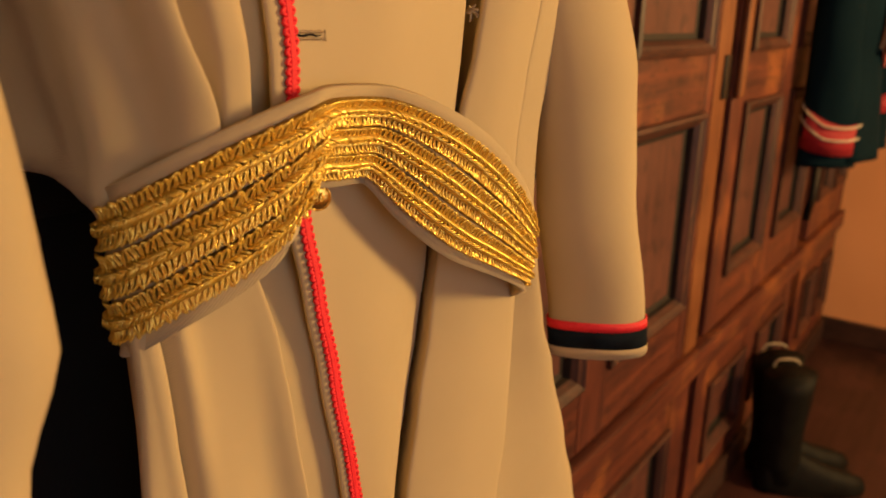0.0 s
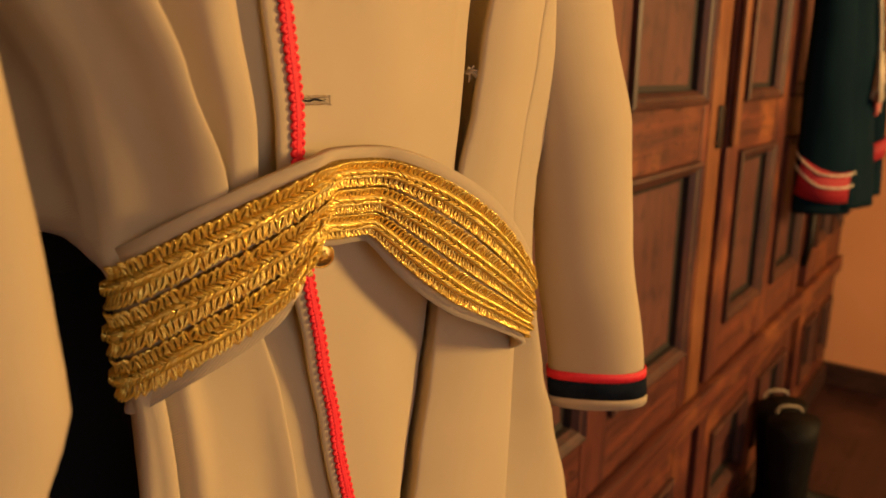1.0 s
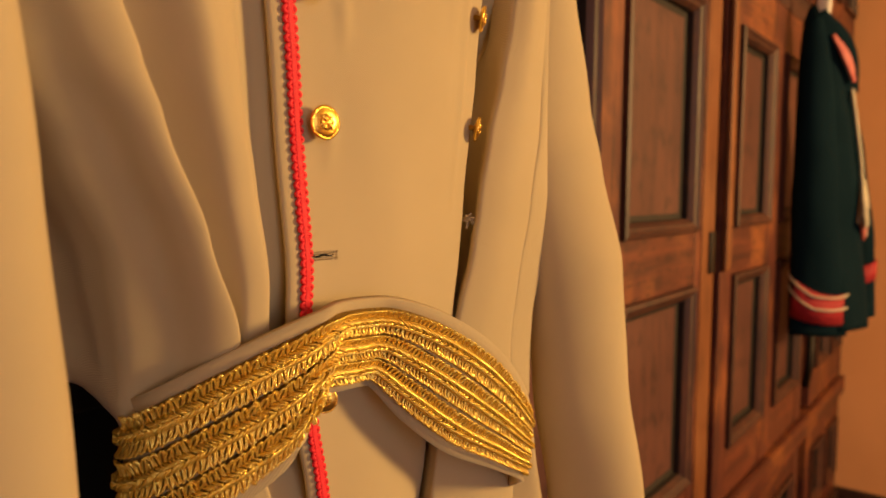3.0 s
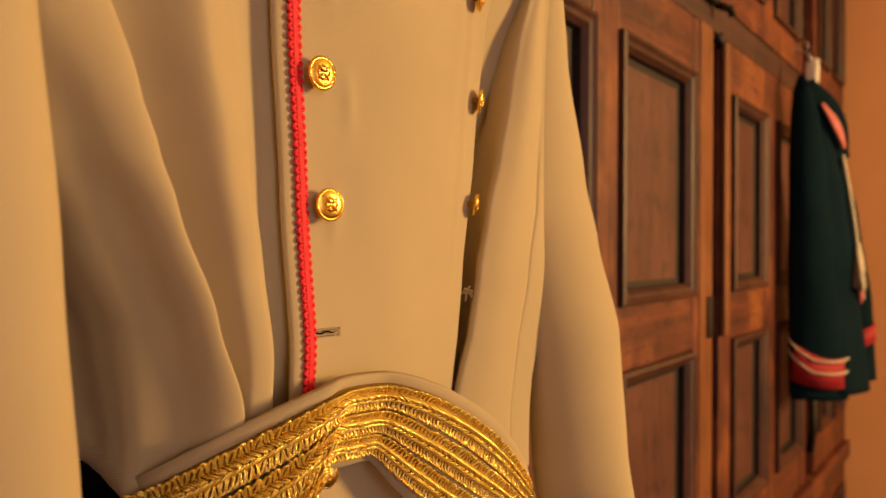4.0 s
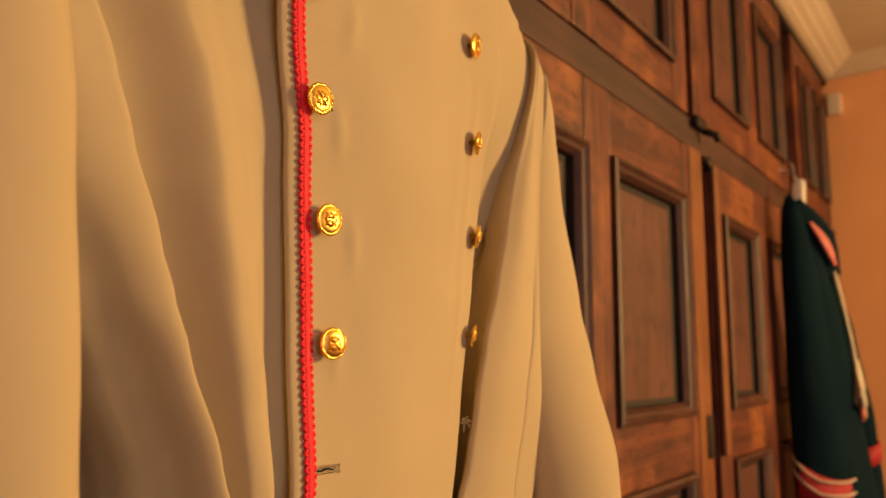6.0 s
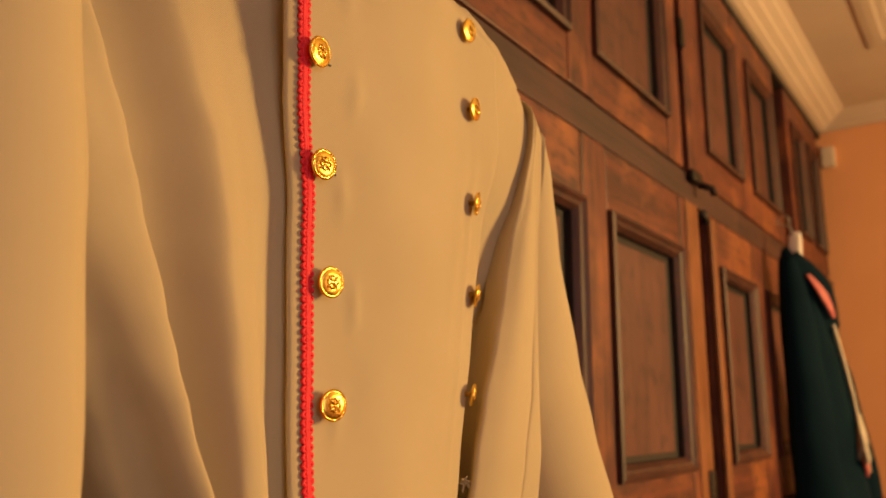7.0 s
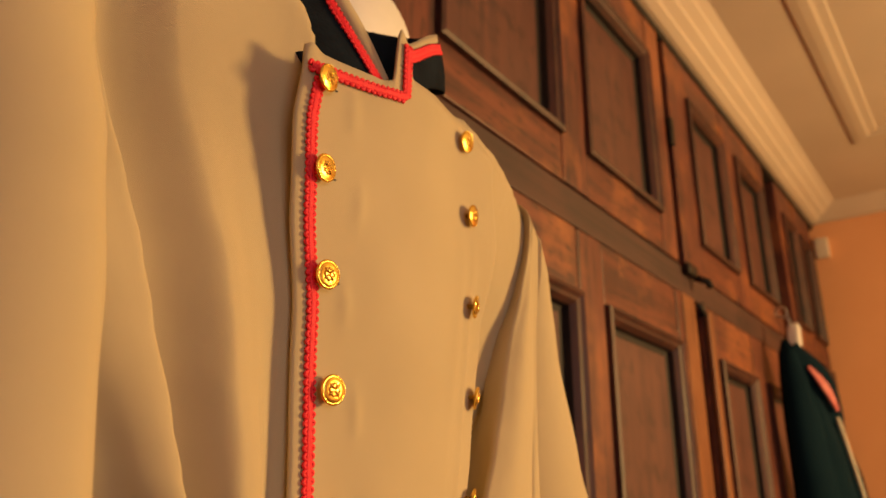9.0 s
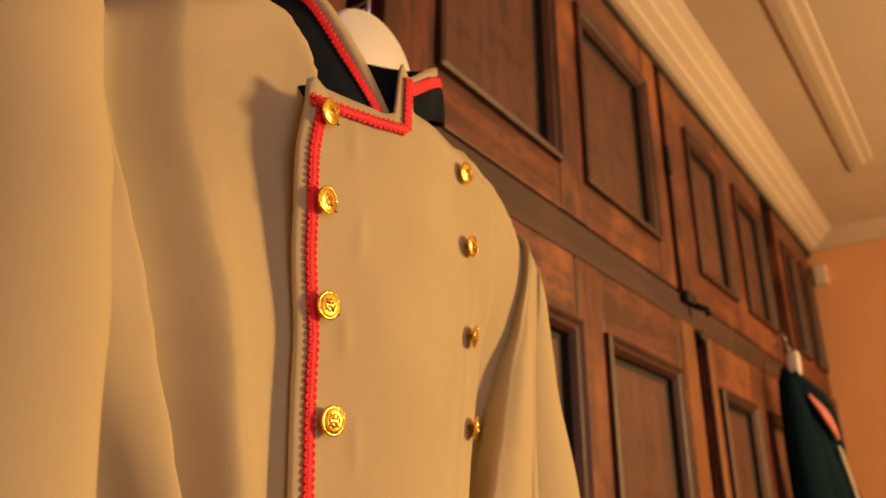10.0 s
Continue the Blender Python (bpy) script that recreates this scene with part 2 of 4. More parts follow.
CROWN = [(0, 0.07), (0.02, 0.07), (0.05, 0.060), (0.055, 0.054), (0.09, 0.040), (0.095, 0.034), (0.13, 0.018), (0.135, 0.013), (0.165, 0.0), (0, 0)]
tagged(thing("cornice", moulding(XW, 0, XE, 0, (0, -1), TOP, CROWN), CREAM, "cream moulded plaster cornice above the wardrobe"), kind="structure")
tagged(thing("cornice", moulding(XE, 0, XE, YS, (-1, 0), TOP, CROWN), CREAM, "cream moulded plaster cornice on the orange wall"), kind="structure")
BEAD = [(-0.055, 0.0), (-0.05, 0.006), (-0.02, 0.009), (0.01, 0.009), (0.025, 0.005), (0.055, 0.003), (0.06, 0.0)]
frame_runs = [[(XW, -0.43 - a, TOP - d) for a, d in BEAD], [(3.53 - a, -0.43 - a, TOP - d) for a, d in BEAD], [(3.53 - a, YS, TOP - d) for a, d in BEAD]]
tagged(thing("trim", loft(frame_runs), CREAM, "raised plaster frame moulding on the ceiling"), kind="structure")
tagged(thing("baseboard", box(bmesh.new(), XE - 0.03, XE, YS, 0.0, -0.57, -0.44, 0.006), DARKWOOD, "dark brown wooden baseboard"), kind="structure")

# ---- wardrobe ----
wardrobe = empty("wardrobe", (0.9, 0.3, -0.57), "huge old red-brown panelled wooden wardrobe up to the ceiling", "wardrobe")
bm = bmesh.new()
box(bm, XW, XE, 0.24, 0.59, -0.57, 2.85)
part("carcass", bm, DARKWOOD, wardrobe, "dark inner carcass", smooth=False)
# top rail coloured near black to paint the shadow gap under the cornice
part("top_rail", box(bmesh.new(), XW, XE - 0.003, -0.004, 0.24, 2.80, 2.829, 0.004), GAPSHADE, wardrobe, smooth=False)
part("rail", box(bmesh.new(), XW, XE - 0.003, 0.004, 0.24, 1.862, 1.955, 0.004), BANDWOOD, wardrobe, "dull brown rail between the doors", smooth=False)
part("ledge", box(bmesh.new(), XW, XE - 0.003, -0.022, 0.24, 0.10, 0.19, 0.008), WOODRAIL, wardrobe, smooth=False)
part("plinth", box(bmesh.new(), XW, XE - 0.003, -0.02, 0.24, -0.57, -0.45, 0.006), DARKWOOD, wardrobe, smooth=False)


def panelled_door(name, x0, x1, z0, z1, cols, rows, edge=False):
    """A door of stiles and rails with sunk panels in moulded frames."""
    y0, y1 = 0.0, 0.05
    xs = [x0] + [v for c in cols for v in c] + [x1]
    door = part(name, box(bmesh.new(), x0 + 0.004, x1 - 0.004, 0.05, 0.12, z0, z1), DARKWOOD, wardrobe, smooth=False)
    for a, b in zip(xs[0::2], xs[1::2]):
        part("stile", box(bmesh.new(), a, b, y0, y1, z0, z1, 0.006), WOOD, door, smooth=False)
    zs = [z0] + [v for r in rows for v in r] + [z1]
    for a, b in zip(zs[0::2], zs[1::2]):
        for c in cols:
            part("rail", box(bmesh.new(), c[0] + 0.001, c[1] - 0.001, y0 + 0.002, y1, a, b, 0.004), WOODRAIL, door, smooth=False)
    w = 0.045
    for c in cols:
        for r in rows:
            part("panel", box(bmesh.new(), c[0], c[1], 0.030, 0.046, r[0], r[1]), PANEL, door, "brown sunk panel", smooth=False)
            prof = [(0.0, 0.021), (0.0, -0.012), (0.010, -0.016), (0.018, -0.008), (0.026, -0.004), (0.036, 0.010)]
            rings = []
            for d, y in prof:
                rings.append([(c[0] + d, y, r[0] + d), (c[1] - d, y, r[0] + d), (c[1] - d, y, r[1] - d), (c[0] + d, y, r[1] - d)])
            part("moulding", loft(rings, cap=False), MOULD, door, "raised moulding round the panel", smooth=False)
            # shade inside the moulding's inner lip, painted as a near-black ring
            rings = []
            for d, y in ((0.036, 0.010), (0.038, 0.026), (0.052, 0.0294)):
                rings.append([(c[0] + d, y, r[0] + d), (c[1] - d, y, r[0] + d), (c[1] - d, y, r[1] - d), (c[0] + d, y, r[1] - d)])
            part("groove", loft(rings, cap=False), GAPSHADE, door, "groove with its shade painted near black", smooth=False)
    if edge:
        part("worn_edge", box(bmesh.new(), x1 - 0.11, x1 - 0.001, -0.004, 0.012, z0, z1, 0.003), EDGEWOOD, door, "worn orange-brown edge strip", smooth=False)
    return door


LOW, UPP, LZ, UZ = (0.2, 1.858), (1.96, 2.797), [(0.37, 0.93), (1.08, 1.70)], [(2.08, 2.65)]
for x0, x1, cols, edge in (
    (-2.2, -0.80, [(-2.05, -1.6), (-1.45, -1.0)], False),
    (-0.76, 0.66, [(-0.60, -0.13), (0.03, 0.50)], False),
    (0.70, 2.125, [(0.86, 1.345), (1.475, 1.965)], True),
    (2.20, 3.42, [(2.32, 2.735), (2.89, 3.31)], False),
    (3.60, 4.40, [(3.68, 3.96), (4.05, 4.33)], False),
):
    lower = panelled_door("door", x0, x1, *LOW, cols, LZ, edge)
    panelled_door("upper_door", x0 - 0.11 if x0 == 2.20 else x0 - 0.04, x1 - 0.09, *UPP, [(a - 0.05, b - 0.05) for a, b in cols], UZ)
    panelled_door("drawer_front", x0, x1, -0.445, 0.095, cols, [(-0.33, -0.02)])


# ---- the long beige uniform coat ----
coat = empty("uniform_coat", (0.42, -0.15, 0.12), "long beige twill uniform coat with red braid and gold buttons", "coat")


def spline(ctrl, n):
    """n points on a smooth curve through the control points."""
    pts = [Vector(p) for p in ctrl]
    out = []
    for k in range(n):
        u = k / (n - 1) * (len(pts) - 1)
        i = min(int(u), len(pts) - 2)
        w = u - i
        p0, p1, p2, p3 = pts[max(i - 1, 0)], pts[i], pts[i + 1], pts[min(i + 2, len(pts) - 1)]
        m1, m2 = (p2 - p0) * 0.5, (p3 - p1) * 0.5
        h = w * w
        out.append(p1 * (2 * h * w - 3 * h + 1) + m1 * (h * w - 2 * h + w) + p2 * (3 * h - 2 * h * w) + m2 * (h * w - h))
    return out


def step(a, b, v):
    u = min(max((v - a) / (b - a), 0), 1)  # also falling, where b is below a
    return u * u * (3 - 2 * u)


# edges of the front flap and the drape lines of the cloth, by height
FLAP_L = [(0.1, 0.50), (0.5, 0.425), (0.786, 0.362), (0.883, 0.346), (0.955, 0.334), (1.02, 0.322), (1.11, 0.309), (1.246, 0.295), (1.383, 0.279), (1.478, 0.266), (1.56, 0.260), (1.63, 0.268)]
FLAP_R = [(0.1, 0.35), (0.45, 0.42), (0.696, 0.476), (0.787, 0.501), (0.866, 0.518), (0.927, 0.530), (1.069, 0.563), (1.126, 0.569), (1.184, 0.573), (1.242, 0.577), (1.302, 0.582), (1.363, 0.583), (1.425, 0.586), (1.49, 0.592), (1.53, 0.588), (1.60, 0.580), (1.70, 0.56)]
RIM = [(1.069, 0.552), (1.184, 0.561), (1.302, 0.568), (1.363, 0.568), (1.425, 0.571), (1.49, 0.574), (1.527, 0.582), (1.562, 0.598), (1.612, 0.628), (1.65, 0.65)]
ARMHOLE = [(0.98, 0.224), (1.06, 0.221), (1.146, 0.205), (1.214, 0.175), (1.272, 0.136), (1.35, 0.09), (1.5, 0.05), (1.65, 0.04)]
RIDGE = [(1.0, 0.285), (1.092, 0.262), (1.159, 0.234), (1.230, 0.205), (1.264, 0.192), (1.297, 0.180), (1.362, 0.156), (1.398, 0.144), (1.447, 0.132), (1.516, 0.123), (1.585, 0.117), (1.65, 0.113)]
SECOND = [(1.0, 0.298), (1.124, 0.277), (1.194, 0.261), (1.268, 0.245), (1.34, 0.229), (1.416, 0.213), (1.458, 0.200), (1.57, 0.180), (1.65, 0.172)]
CREST_R = [(0.95, 0.525), (1.038, 0.543), (1.07, 0.554), (1.125, 0.570), (1.183, 0.582), (1.243, 0.598), (1.31, 0.620), (1.37, 0.636), (1.434, 0.650), (1.50, 0.668), (1.594, 0.694)]
CREASE_R = [(0.9, 0.630), (1.0, 0.644), (1.10, 0.656), (1.18, 0.675), (1.26, 0.692), (1.38, 0.701), (1.45, 0.703), (1.6, 0.714)]
SEAM_R = [(0.9, 0.674), (0.96, 0.685), (1.05, 0.696), (1.11, 0.709), (1.18, 0.716), (1.34, 0.714), (1.46, 0.716), (1.55, 0.724), (1.62, 0.732)]
# the skirt below the belt
PLEAT = [(0.3, 0.26), (0.7, 0.240), (0.833, 0.2335), (0.876, 0.231), (0.963, 0.229)]
OVERLAP = [(0.3, 0.40), (0.6, 0.352), (0.782, 0.326), (0.859, 0.317), (0.929, 0.309), (0.983, 0.301)]
EDGE_Y = [(0.3, -0.200), (0.72, -0.215), (0.93, -0.220), (1.07, -0.231), (1.18, -0.237), (1.30, -0.246), (1.42, -0.256), (1.50, -0.261), (1.64, -0.265)]
SKIRT_R = [(0.3, 0.38), (0.55, 0.435), (0.698, 0.469), (0.792, 0.487), (0.870, 0.504), (0.947, 0.518)]
STEP_R = [(0.3, 0.55), (0.5, 0.585), (0.62, 0.607), (0.709, 0.625), (0.814, 0.631), (0.887, 0.634)]
SIDE_R = [(0.2, 0.95), (0.408, 0.888), (0.515, 0.850), (0.610, 0.813), (0.738, 0.760), (0.807, 0.727), (0.9, 0.700)]
FLAP_Y = [(0.3, -0.262), (0.9, -0.264), (1.05, -0.264), (1.14, -0.274), (1.25, -0.276), (1.4, -0.286), (1.64, -0.288)]
SHOULDER = [(-0.02, 1.585), (0.05, 1.63), (0.08, 1.655), (0.168, 1.718), (0.23, 1.757), (0.262, 1.754), (0.280, 1.735), (0.305, 1.675), (0.325, 1.60), (0.45, 1.60), (0.475, 1.655), (0.50, 1.70), (0.535, 1.716), (0.589, 1.703), (0.662, 1.684), (0.711, 1.650), (0.751, 1.618), (0.80, 1.57), (0.86, 1.52)]


def chest(x):
    return -0.284 + (0.105 * ((0.42 - x) / 0.38) ** 2.4 if x < 0.42 else 0.055 * ((x - 0.42) / 0.38) ** 2.4)


def over_shoulder(p):
    """Cloth that rises past the shoulder line rolls back over it."""
    top = lerp_table(p.x, SHOULDER)
    if p.z <= top - 0.05:
        return p
    q = min((p.z - top + 0.05) / 0.05, math.pi / 2)
    return Vector((p.x, p.y + (-0.13 - p.y) * (1 - math.cos(q)), top - 0.05 + 0.05 * math.sin(q)))


def upper_front(z):
    """Drape of the chest, from the left armhole over the hanging folds and under the flap to the right sleeve."""
    e, r, s, f0, f1, q, c, m = (lerp_table(z, t) for t in (ARMHOLE, RIDGE, SECOND, FLAP_L, RIM, CREST_R, CREASE_R, SEAM_R))
    y0 = lerp_table(z, FLAP_Y)
    y1 = lerp_table(z, EDGE_Y)
    deep = 1 - step(1.15, 1.42, z)
    fold = 1 - 0.8 * step(1.22, 1.40, z)
    high = step(1.24, 1.42, z)
    v = step(1.08, 1.26, z)
    return [
        (0.05 - 0.02 * step(1.1, 1.35, z), -0.08), (0.10 - 0.05 * step(1.1, 1.35, z), -0.12), (e - 0.026, -0.178), (e - 0.016 + 0.013 * high, -0.222 - 0.023 * high), (e - 0.010 + 0.014 * high, -0.247 - 0.014 * high),
        (e + 0.30 * (r - e), -0.264 - 0.012 * high), (e + 0.55 * (r - e), -0.278 - 0.005 * high), (e + 0.80 * (r - e), -0.2865), (r - 0.001, -0.2875), (r + 0.0008, -0.280), (r + 0.002, -0.272 + 0.016 * v), (r + 0.012, -0.271 + 0.023 * v),
        (r + 0.45 * (s - r), -0.272 + 0.015 * v), (s - 0.010, -0.282), (s + 0.004, -0.2845), (s + 0.4 * (f0 - s), -0.277), (f0 - 0.012, y0 + 0.016), (f0 + 0.010, y0 + 0.011),
        (f0 + 0.05, y0 + 0.006), (0.42, -0.270), (f1 - 0.08, y1 - 0.004), (f1 - 0.03, y1 + 0.006), (f1 - 0.004, y1 + 0.020 + 0.04 * deep), (f1 + 0.012, y1 + 0.038 + 0.092 * deep), (q + 0.020 + 0.014 * deep, y1 + 0.038 + 0.092 * deep),
        (q + 0.008 + 0.018 * deep, -0.212), (q + 0.001, -0.240), (q + 0.008, -0.250), (q + 0.4 * (c - q), -0.258), (c - 0.010, -0.254), (c - 0.002, -0.246 - 0.006 * (1 - fold)), (c + 0.004, -0.250),
        (m - 0.006, -0.249), (m - 0.001, -0.243), (m + 0.004, -0.226), (m + 0.004, -0.15), (m, -0.05),
    ]


def skirt_front(z):
    """Drape below the belt: a pressed pleat and an overlap beside the flap, a stepped fold on the far side."""
    p, o, f0, f1, q, t, m = (lerp_table(z, k) for k in (PLEAT, OVERLAP, FLAP_L, FLAP_R, SKIRT_R, STEP_R, SIDE_R))
    y0 = lerp_table(z, FLAP_Y)
    return [
        (0.37, -0.05), (0.335, -0.10), (0.262, -0.145), (0.238, -0.176), (0.224, -0.204),
        (lerp_table(z, [(0.5, 0.190), (0.8, 0.203), (0.95, 0.212)]), -0.237), (p - 0.012, -0.246), (p - 0.004, -0.248), (p - 0.0005, -0.243), (p + 0.001, -0.226), (p + 0.003, -0.240), (p + 0.012, -0.252),
        (p + 0.35 * (o - p), -0.253 - 0.004 * math.sin(z * 11)), (p + 0.7 * (o - p), -0.256 + 0.003 * math.sin(z * 9 + 1)), (o - 0.008, -0.2625), (o - 0.001, -0.2635), (o + 0.002, -0.250), (o + 0.010, -0.245),
        (f0 + 0.02, y0 + 0.010), (0.42, -0.252), (f1 - 0.08, -0.235), (f1 - 0.03, -0.205), (f1 - 0.010, -0.15), (f1 + 0.004, -0.12), (q + 0.030, -0.12),
        (q + 0.026, -0.195), (q + 0.004, -0.234), (q + 0.008, -0.246), (q + 0.4 * (t - q), -0.262), (t - 0.026, -0.266), (t - 0.003, -0.258), (t + 0.001, -0.243),
        (t + 0.16 * (m - t), -0.220), (m - 0.24 * (m - t), -0.250), (m - 0.005, -0.232), (m, -0.16), (m, -0.05),
    ]


def body_front(z):
    """The front outline of the coat at one height, from its left side seam to its right; the belt hides where skirt and chest meet."""
    up, low = upper_front(max(z, 0.9)), skirt_front(min(z, 1.1))
    waist = 0.022 * math.exp(-((z - 1.035) / 0.07) ** 2)
    kl, kr = step(1.38, 1.62, z), step(1.40, 1.57, z)
    out = []
    for i, ((x, y), (x2, y2)) in enumerate(zip(up, low)):
        mid = 1.075 - 0.015 * i if i < 5 else (1.03 if i < 18 else (1.04 if i < 22 else (0.98 if i < 28 else 0.935)))
        if 1 < i < len(up) - 2:
            flat = chest(x) + (0.012 if i < 26 else 0.003) + (y + (0.283 if i < 18 else 0.248)) * (0.42 if i < 18 else 0.12)
            y += (flat - y) * (kl if i < 19 else kr)
        g = 1 - step(mid - 0.035, mid + 0.025, z)
        x, y = x + (x2 - x) * g, y + (y2 - y) * g
        out.append((x, y + waist * step(-0.19, -0.25, y) * (1 if i < 20 else 0.3)))
    return out


def body_ring(z):
    n = 240
    ring = []
    for i, p in enumerate(spline([(x, y, z) for x, y in body_front(z)], n)):
        u = i / (n - 1)
        p.y += 0.0022 * noise.noise((u * 9, z * 2.2, 1.7)) + 0.0008 * noise.noise((u * 31, z * 6, 4.1))
        p.z = z
        ring.append(p)
    m = 14
    for j in range(1, m):
        u = j / m
        ring.append(Vector((ring[n - 1].x + (ring[0].x - ring[n - 1].x) * u, -0.05 + 0.012 * math.sin(u * 9), z)))
    return [over_shoulder(p) for p in ring]


zs = [0.12 + (1.88 - 0.12) * k / 170 for k in range(171)]
part("body", loft([body_ring(z) for z in zs]), BEIGE, coat, "draped beige twill body")

# front flap, buttoned over to the side
FLAP_TOP = [(0.25, 1.622), (0.262, 1.628), (0.270, 1.633), (0.283, 1.627), (0.352, 1.632), (0.369, 1.640), (0.373, 1.675), (0.378, 1.708), (0.389, 1.693), (0.397, 1.655), (0.45, 1.658), (0.5, 1.662), (0.56, 1.65), (0.6, 1.63)]


def flap_point(u, z, lift=0.0):
    """A place on the flap: u across it, at a height, lifted off its face."""
    a, b = lerp_table(z, FLAP_L), lerp_table(z, FLAP_R)
    x = a + (b - a) * u
    yl = lerp_table(z, FLAP_Y)
    yr = lerp_table(z, EDGE_Y)
    y = yl + (yr - yl) * u - (0.020 - 0.012 * math.exp(-((z - 1.05) / 0.09) ** 2)) * max(0.0, math.sin(math.pi * min(u * 1.05, 1))) ** 1.6 + 0.055 * max(0, (u - 0.95) / 0.05) ** 2 * (1 - 0.75 * step(1.36, 1.46, z)) + 0.003 * max(0, 1 - u / 0.03) ** 2
    y += 0.0022 * noise.noise((u * 3.1, z * 3.3, 7.7)) + 0.004 * math.exp(-((u - 0.30) / 0.09) ** 2) * step(0.98, 1.3, z) * math.sin(z * 34) * 0.35
    y -= 0.0024 * math.exp(-((u - 0.84) / 0.025) ** 2) * step(1.12, 1.3, z) * (1 - step(1.5, 1.62, z)) + 0.0018 * math.exp(-((u - 0.74 - 0.03 * math.sin(z * 9)) / 0.04) ** 2) * step(1.2, 1.4, z)
    y -= 0.0026 * math.exp(-((u - 0.19 - 0.03 * math.sin(z * 30)) / 0.022) ** 2) * max(0, math.sin(z * 71.0 + 2.2)) * step(1.12, 1.25, z)
    near = step(1.44, 1.54, z) * step(0.5, 0.9, u)
    y += (chest(x) + 0.005 - y) * near
    return Vector((x, y - lift, z))


rows = []
nz, nu = 120, 110
for k in range(nz + 1):
    v = k / nz
    row = []
    for j in range(nu + 1):
        u = j / nu
        x = lerp_table(1.6, FLAP_L) + (lerp_table(1.6, FLAP_R) - lerp_table(1.6, FLAP_L)) * u
        z = 0.13 + (lerp_table(x, FLAP_TOP) - 0.13) * v
        p = flap_point(u, z)
        if z > 1.6:
            p.x = x
        row.append(p)
    rows.append(row)
flap = part("front_flap", sheet(rows, 0.003, (0, 1, 0)), BEIGE, coat, "smooth double-breasted front flap")


def sleeve_rings(rows, n=48, m=60, ridge=0.0, seed=0.0, turn=((0, -52.3),)):
    """Rings of a hanging sleeve from rows of height, centre x, centre y, half width, half depth, rising."""
    out = []
    z0, z1 = rows[0][0], rows[-1][0]
    for k in range(m + 1):
        z = z0 + (z1 - z0) * k / m
        cx, cy, a, b = (lerp_table(z, [(r[0], r[i]) for r in rows]) for i in (1, 2, 3, 4))
        ring = []
        ca, sa = math.cos(radians(lerp_table(z, turn))), math.sin(radians(lerp_table(z, turn)))
        for j in range(n):
            t = math.tau * j / n
            r = 1 + ridge * math.sin(3 * t + z * 5 + seed) + 0.035 * noise.noise((math.cos(t) * 1.3 + seed, math.sin(t) * 1.3, z * 4.5))
            right, fwd = math.cos(t) * a * r, math.sin(t) * b * r
            ring.append(Vector((cx + ca * right - sa * fwd, cy + sa * right + ca * fwd, z)))
        out.append(ring)
    return out


LEFT_ARM = [(0.742, 0.806, -0.281, 0.062, 0.020), (0.80, 0.802, -0.277, 0.062, 0.026), (0.95, 0.781, -0.262, 0.063, 0.036), (1.10, 0.765, -0.258, 0.068, 0.040),
            (1.22, 0.765, -0.235, 0.063, 0.036), (1.30, 0.777, -0.214, 0.061, 0.036), (1.45, 0.754, -0.210, 0.054, 0.036), (1.55, 0.742, -0.212, 0.048, 0.038), (1.60, 0.737, -0.204, 0.045, 0.042), (1.63, 0.738, -0.186, 0.036, 0.038), (1.65, 0.745, -0.165, 0.012, 0.02)]
LEFT_ARM = [(z, x + 0.016 * step(1.36, 1.5, z), y + 0.008 * step(1.36, 1.5, z), a - min(0.016, a * 0.4) * step(1.36, 1.5, z), b) for z, x, y, a, b in LEFT_ARM]
left_sleeve = part("sleeve", loft(sleeve_rings(LEFT_ARM, ridge=0.03, seed=2.0, turn=((0.8, -52.3), (1.1, -24), (1.3, -14)))), BEIGE, coat, "hanging beige sleeve with banded cuff")


def cuff_band(arm, z0, z1, grow, mat, parent, label):
    rings = []
    for z, g in ((z0, 0.0), (z0, grow), (z1, grow), (z1, 0.0)):
        cx, cy, a, b = (lerp_table(z, [(r[0], r[i]) for r in arm]) for i in (1, 2, 3, 4))
        ring = []
        for j in range(64):
            t = math.tau * j / 64
            dz = 0.0008 * math.sin(3 * t + 1)
            r = 1 + 0.03 * math.sin(3 * t + z * 5 + 2) + 0.02
            right, fwd = math.cos(t) * (a * r + g), math.sin(t) * (b * r + g)
            ring.append(Vector((cx + 0.612 * right + 0.791 * fwd, cy - 0.791 * right + 0.612 * fwd, z + dz)))
        rings.append(ring)
    return part("cuff_band", loft(rings, cap=False), mat, parent, label)


cuff_band(LEFT_ARM, 0.782, 0.7945, 0.0010, RED, left_sleeve, "bright red cuff stripe")
cuff_band(LEFT_ARM, 0.757, 0.782, 0.0009, NAVY, left_sleeve, "black cuff stripe")
cuff_band(LEFT_ARM, 0.746, 0.757, 0.0010, BEIGE, left_sleeve, "beige cuff edge")

RIGHT_ARM = [(0.60, 0.01, -0.27, 0.065, 0.09), (0.85, 0.038, -0.262, 0.085, 0.10), (0.95, 0.048, -0.262, 0.094, 0.10), (1.012, 0.062, -0.262, 0.103, 0.10), (1.06, 0.062, -0.258, 0.102, 0.10), (1.2, 0.050, -0.252, 0.105, 0.11),
             (1.35, 0.035, -0.247, 0.106, 0.11), (1.45, 0.018, -0.243, 0.102, 0.11), (1.53, 0.012, -0.235, 0.092, 0.11), (1.60, 0.03, -0.215, 0.075, 0.10), (1.65, 0.07, -0.19, 0.04, 0.06), (1.67, 0.09, -0.17, 0.01, 0.02)]
RIGHT_ARM = [(z, x - 0.002 + 0.009 * step(1.32, 1.45, z), y + 0.004, a, b * 0.48) for z, x, y, a, b in RIGHT_ARM]
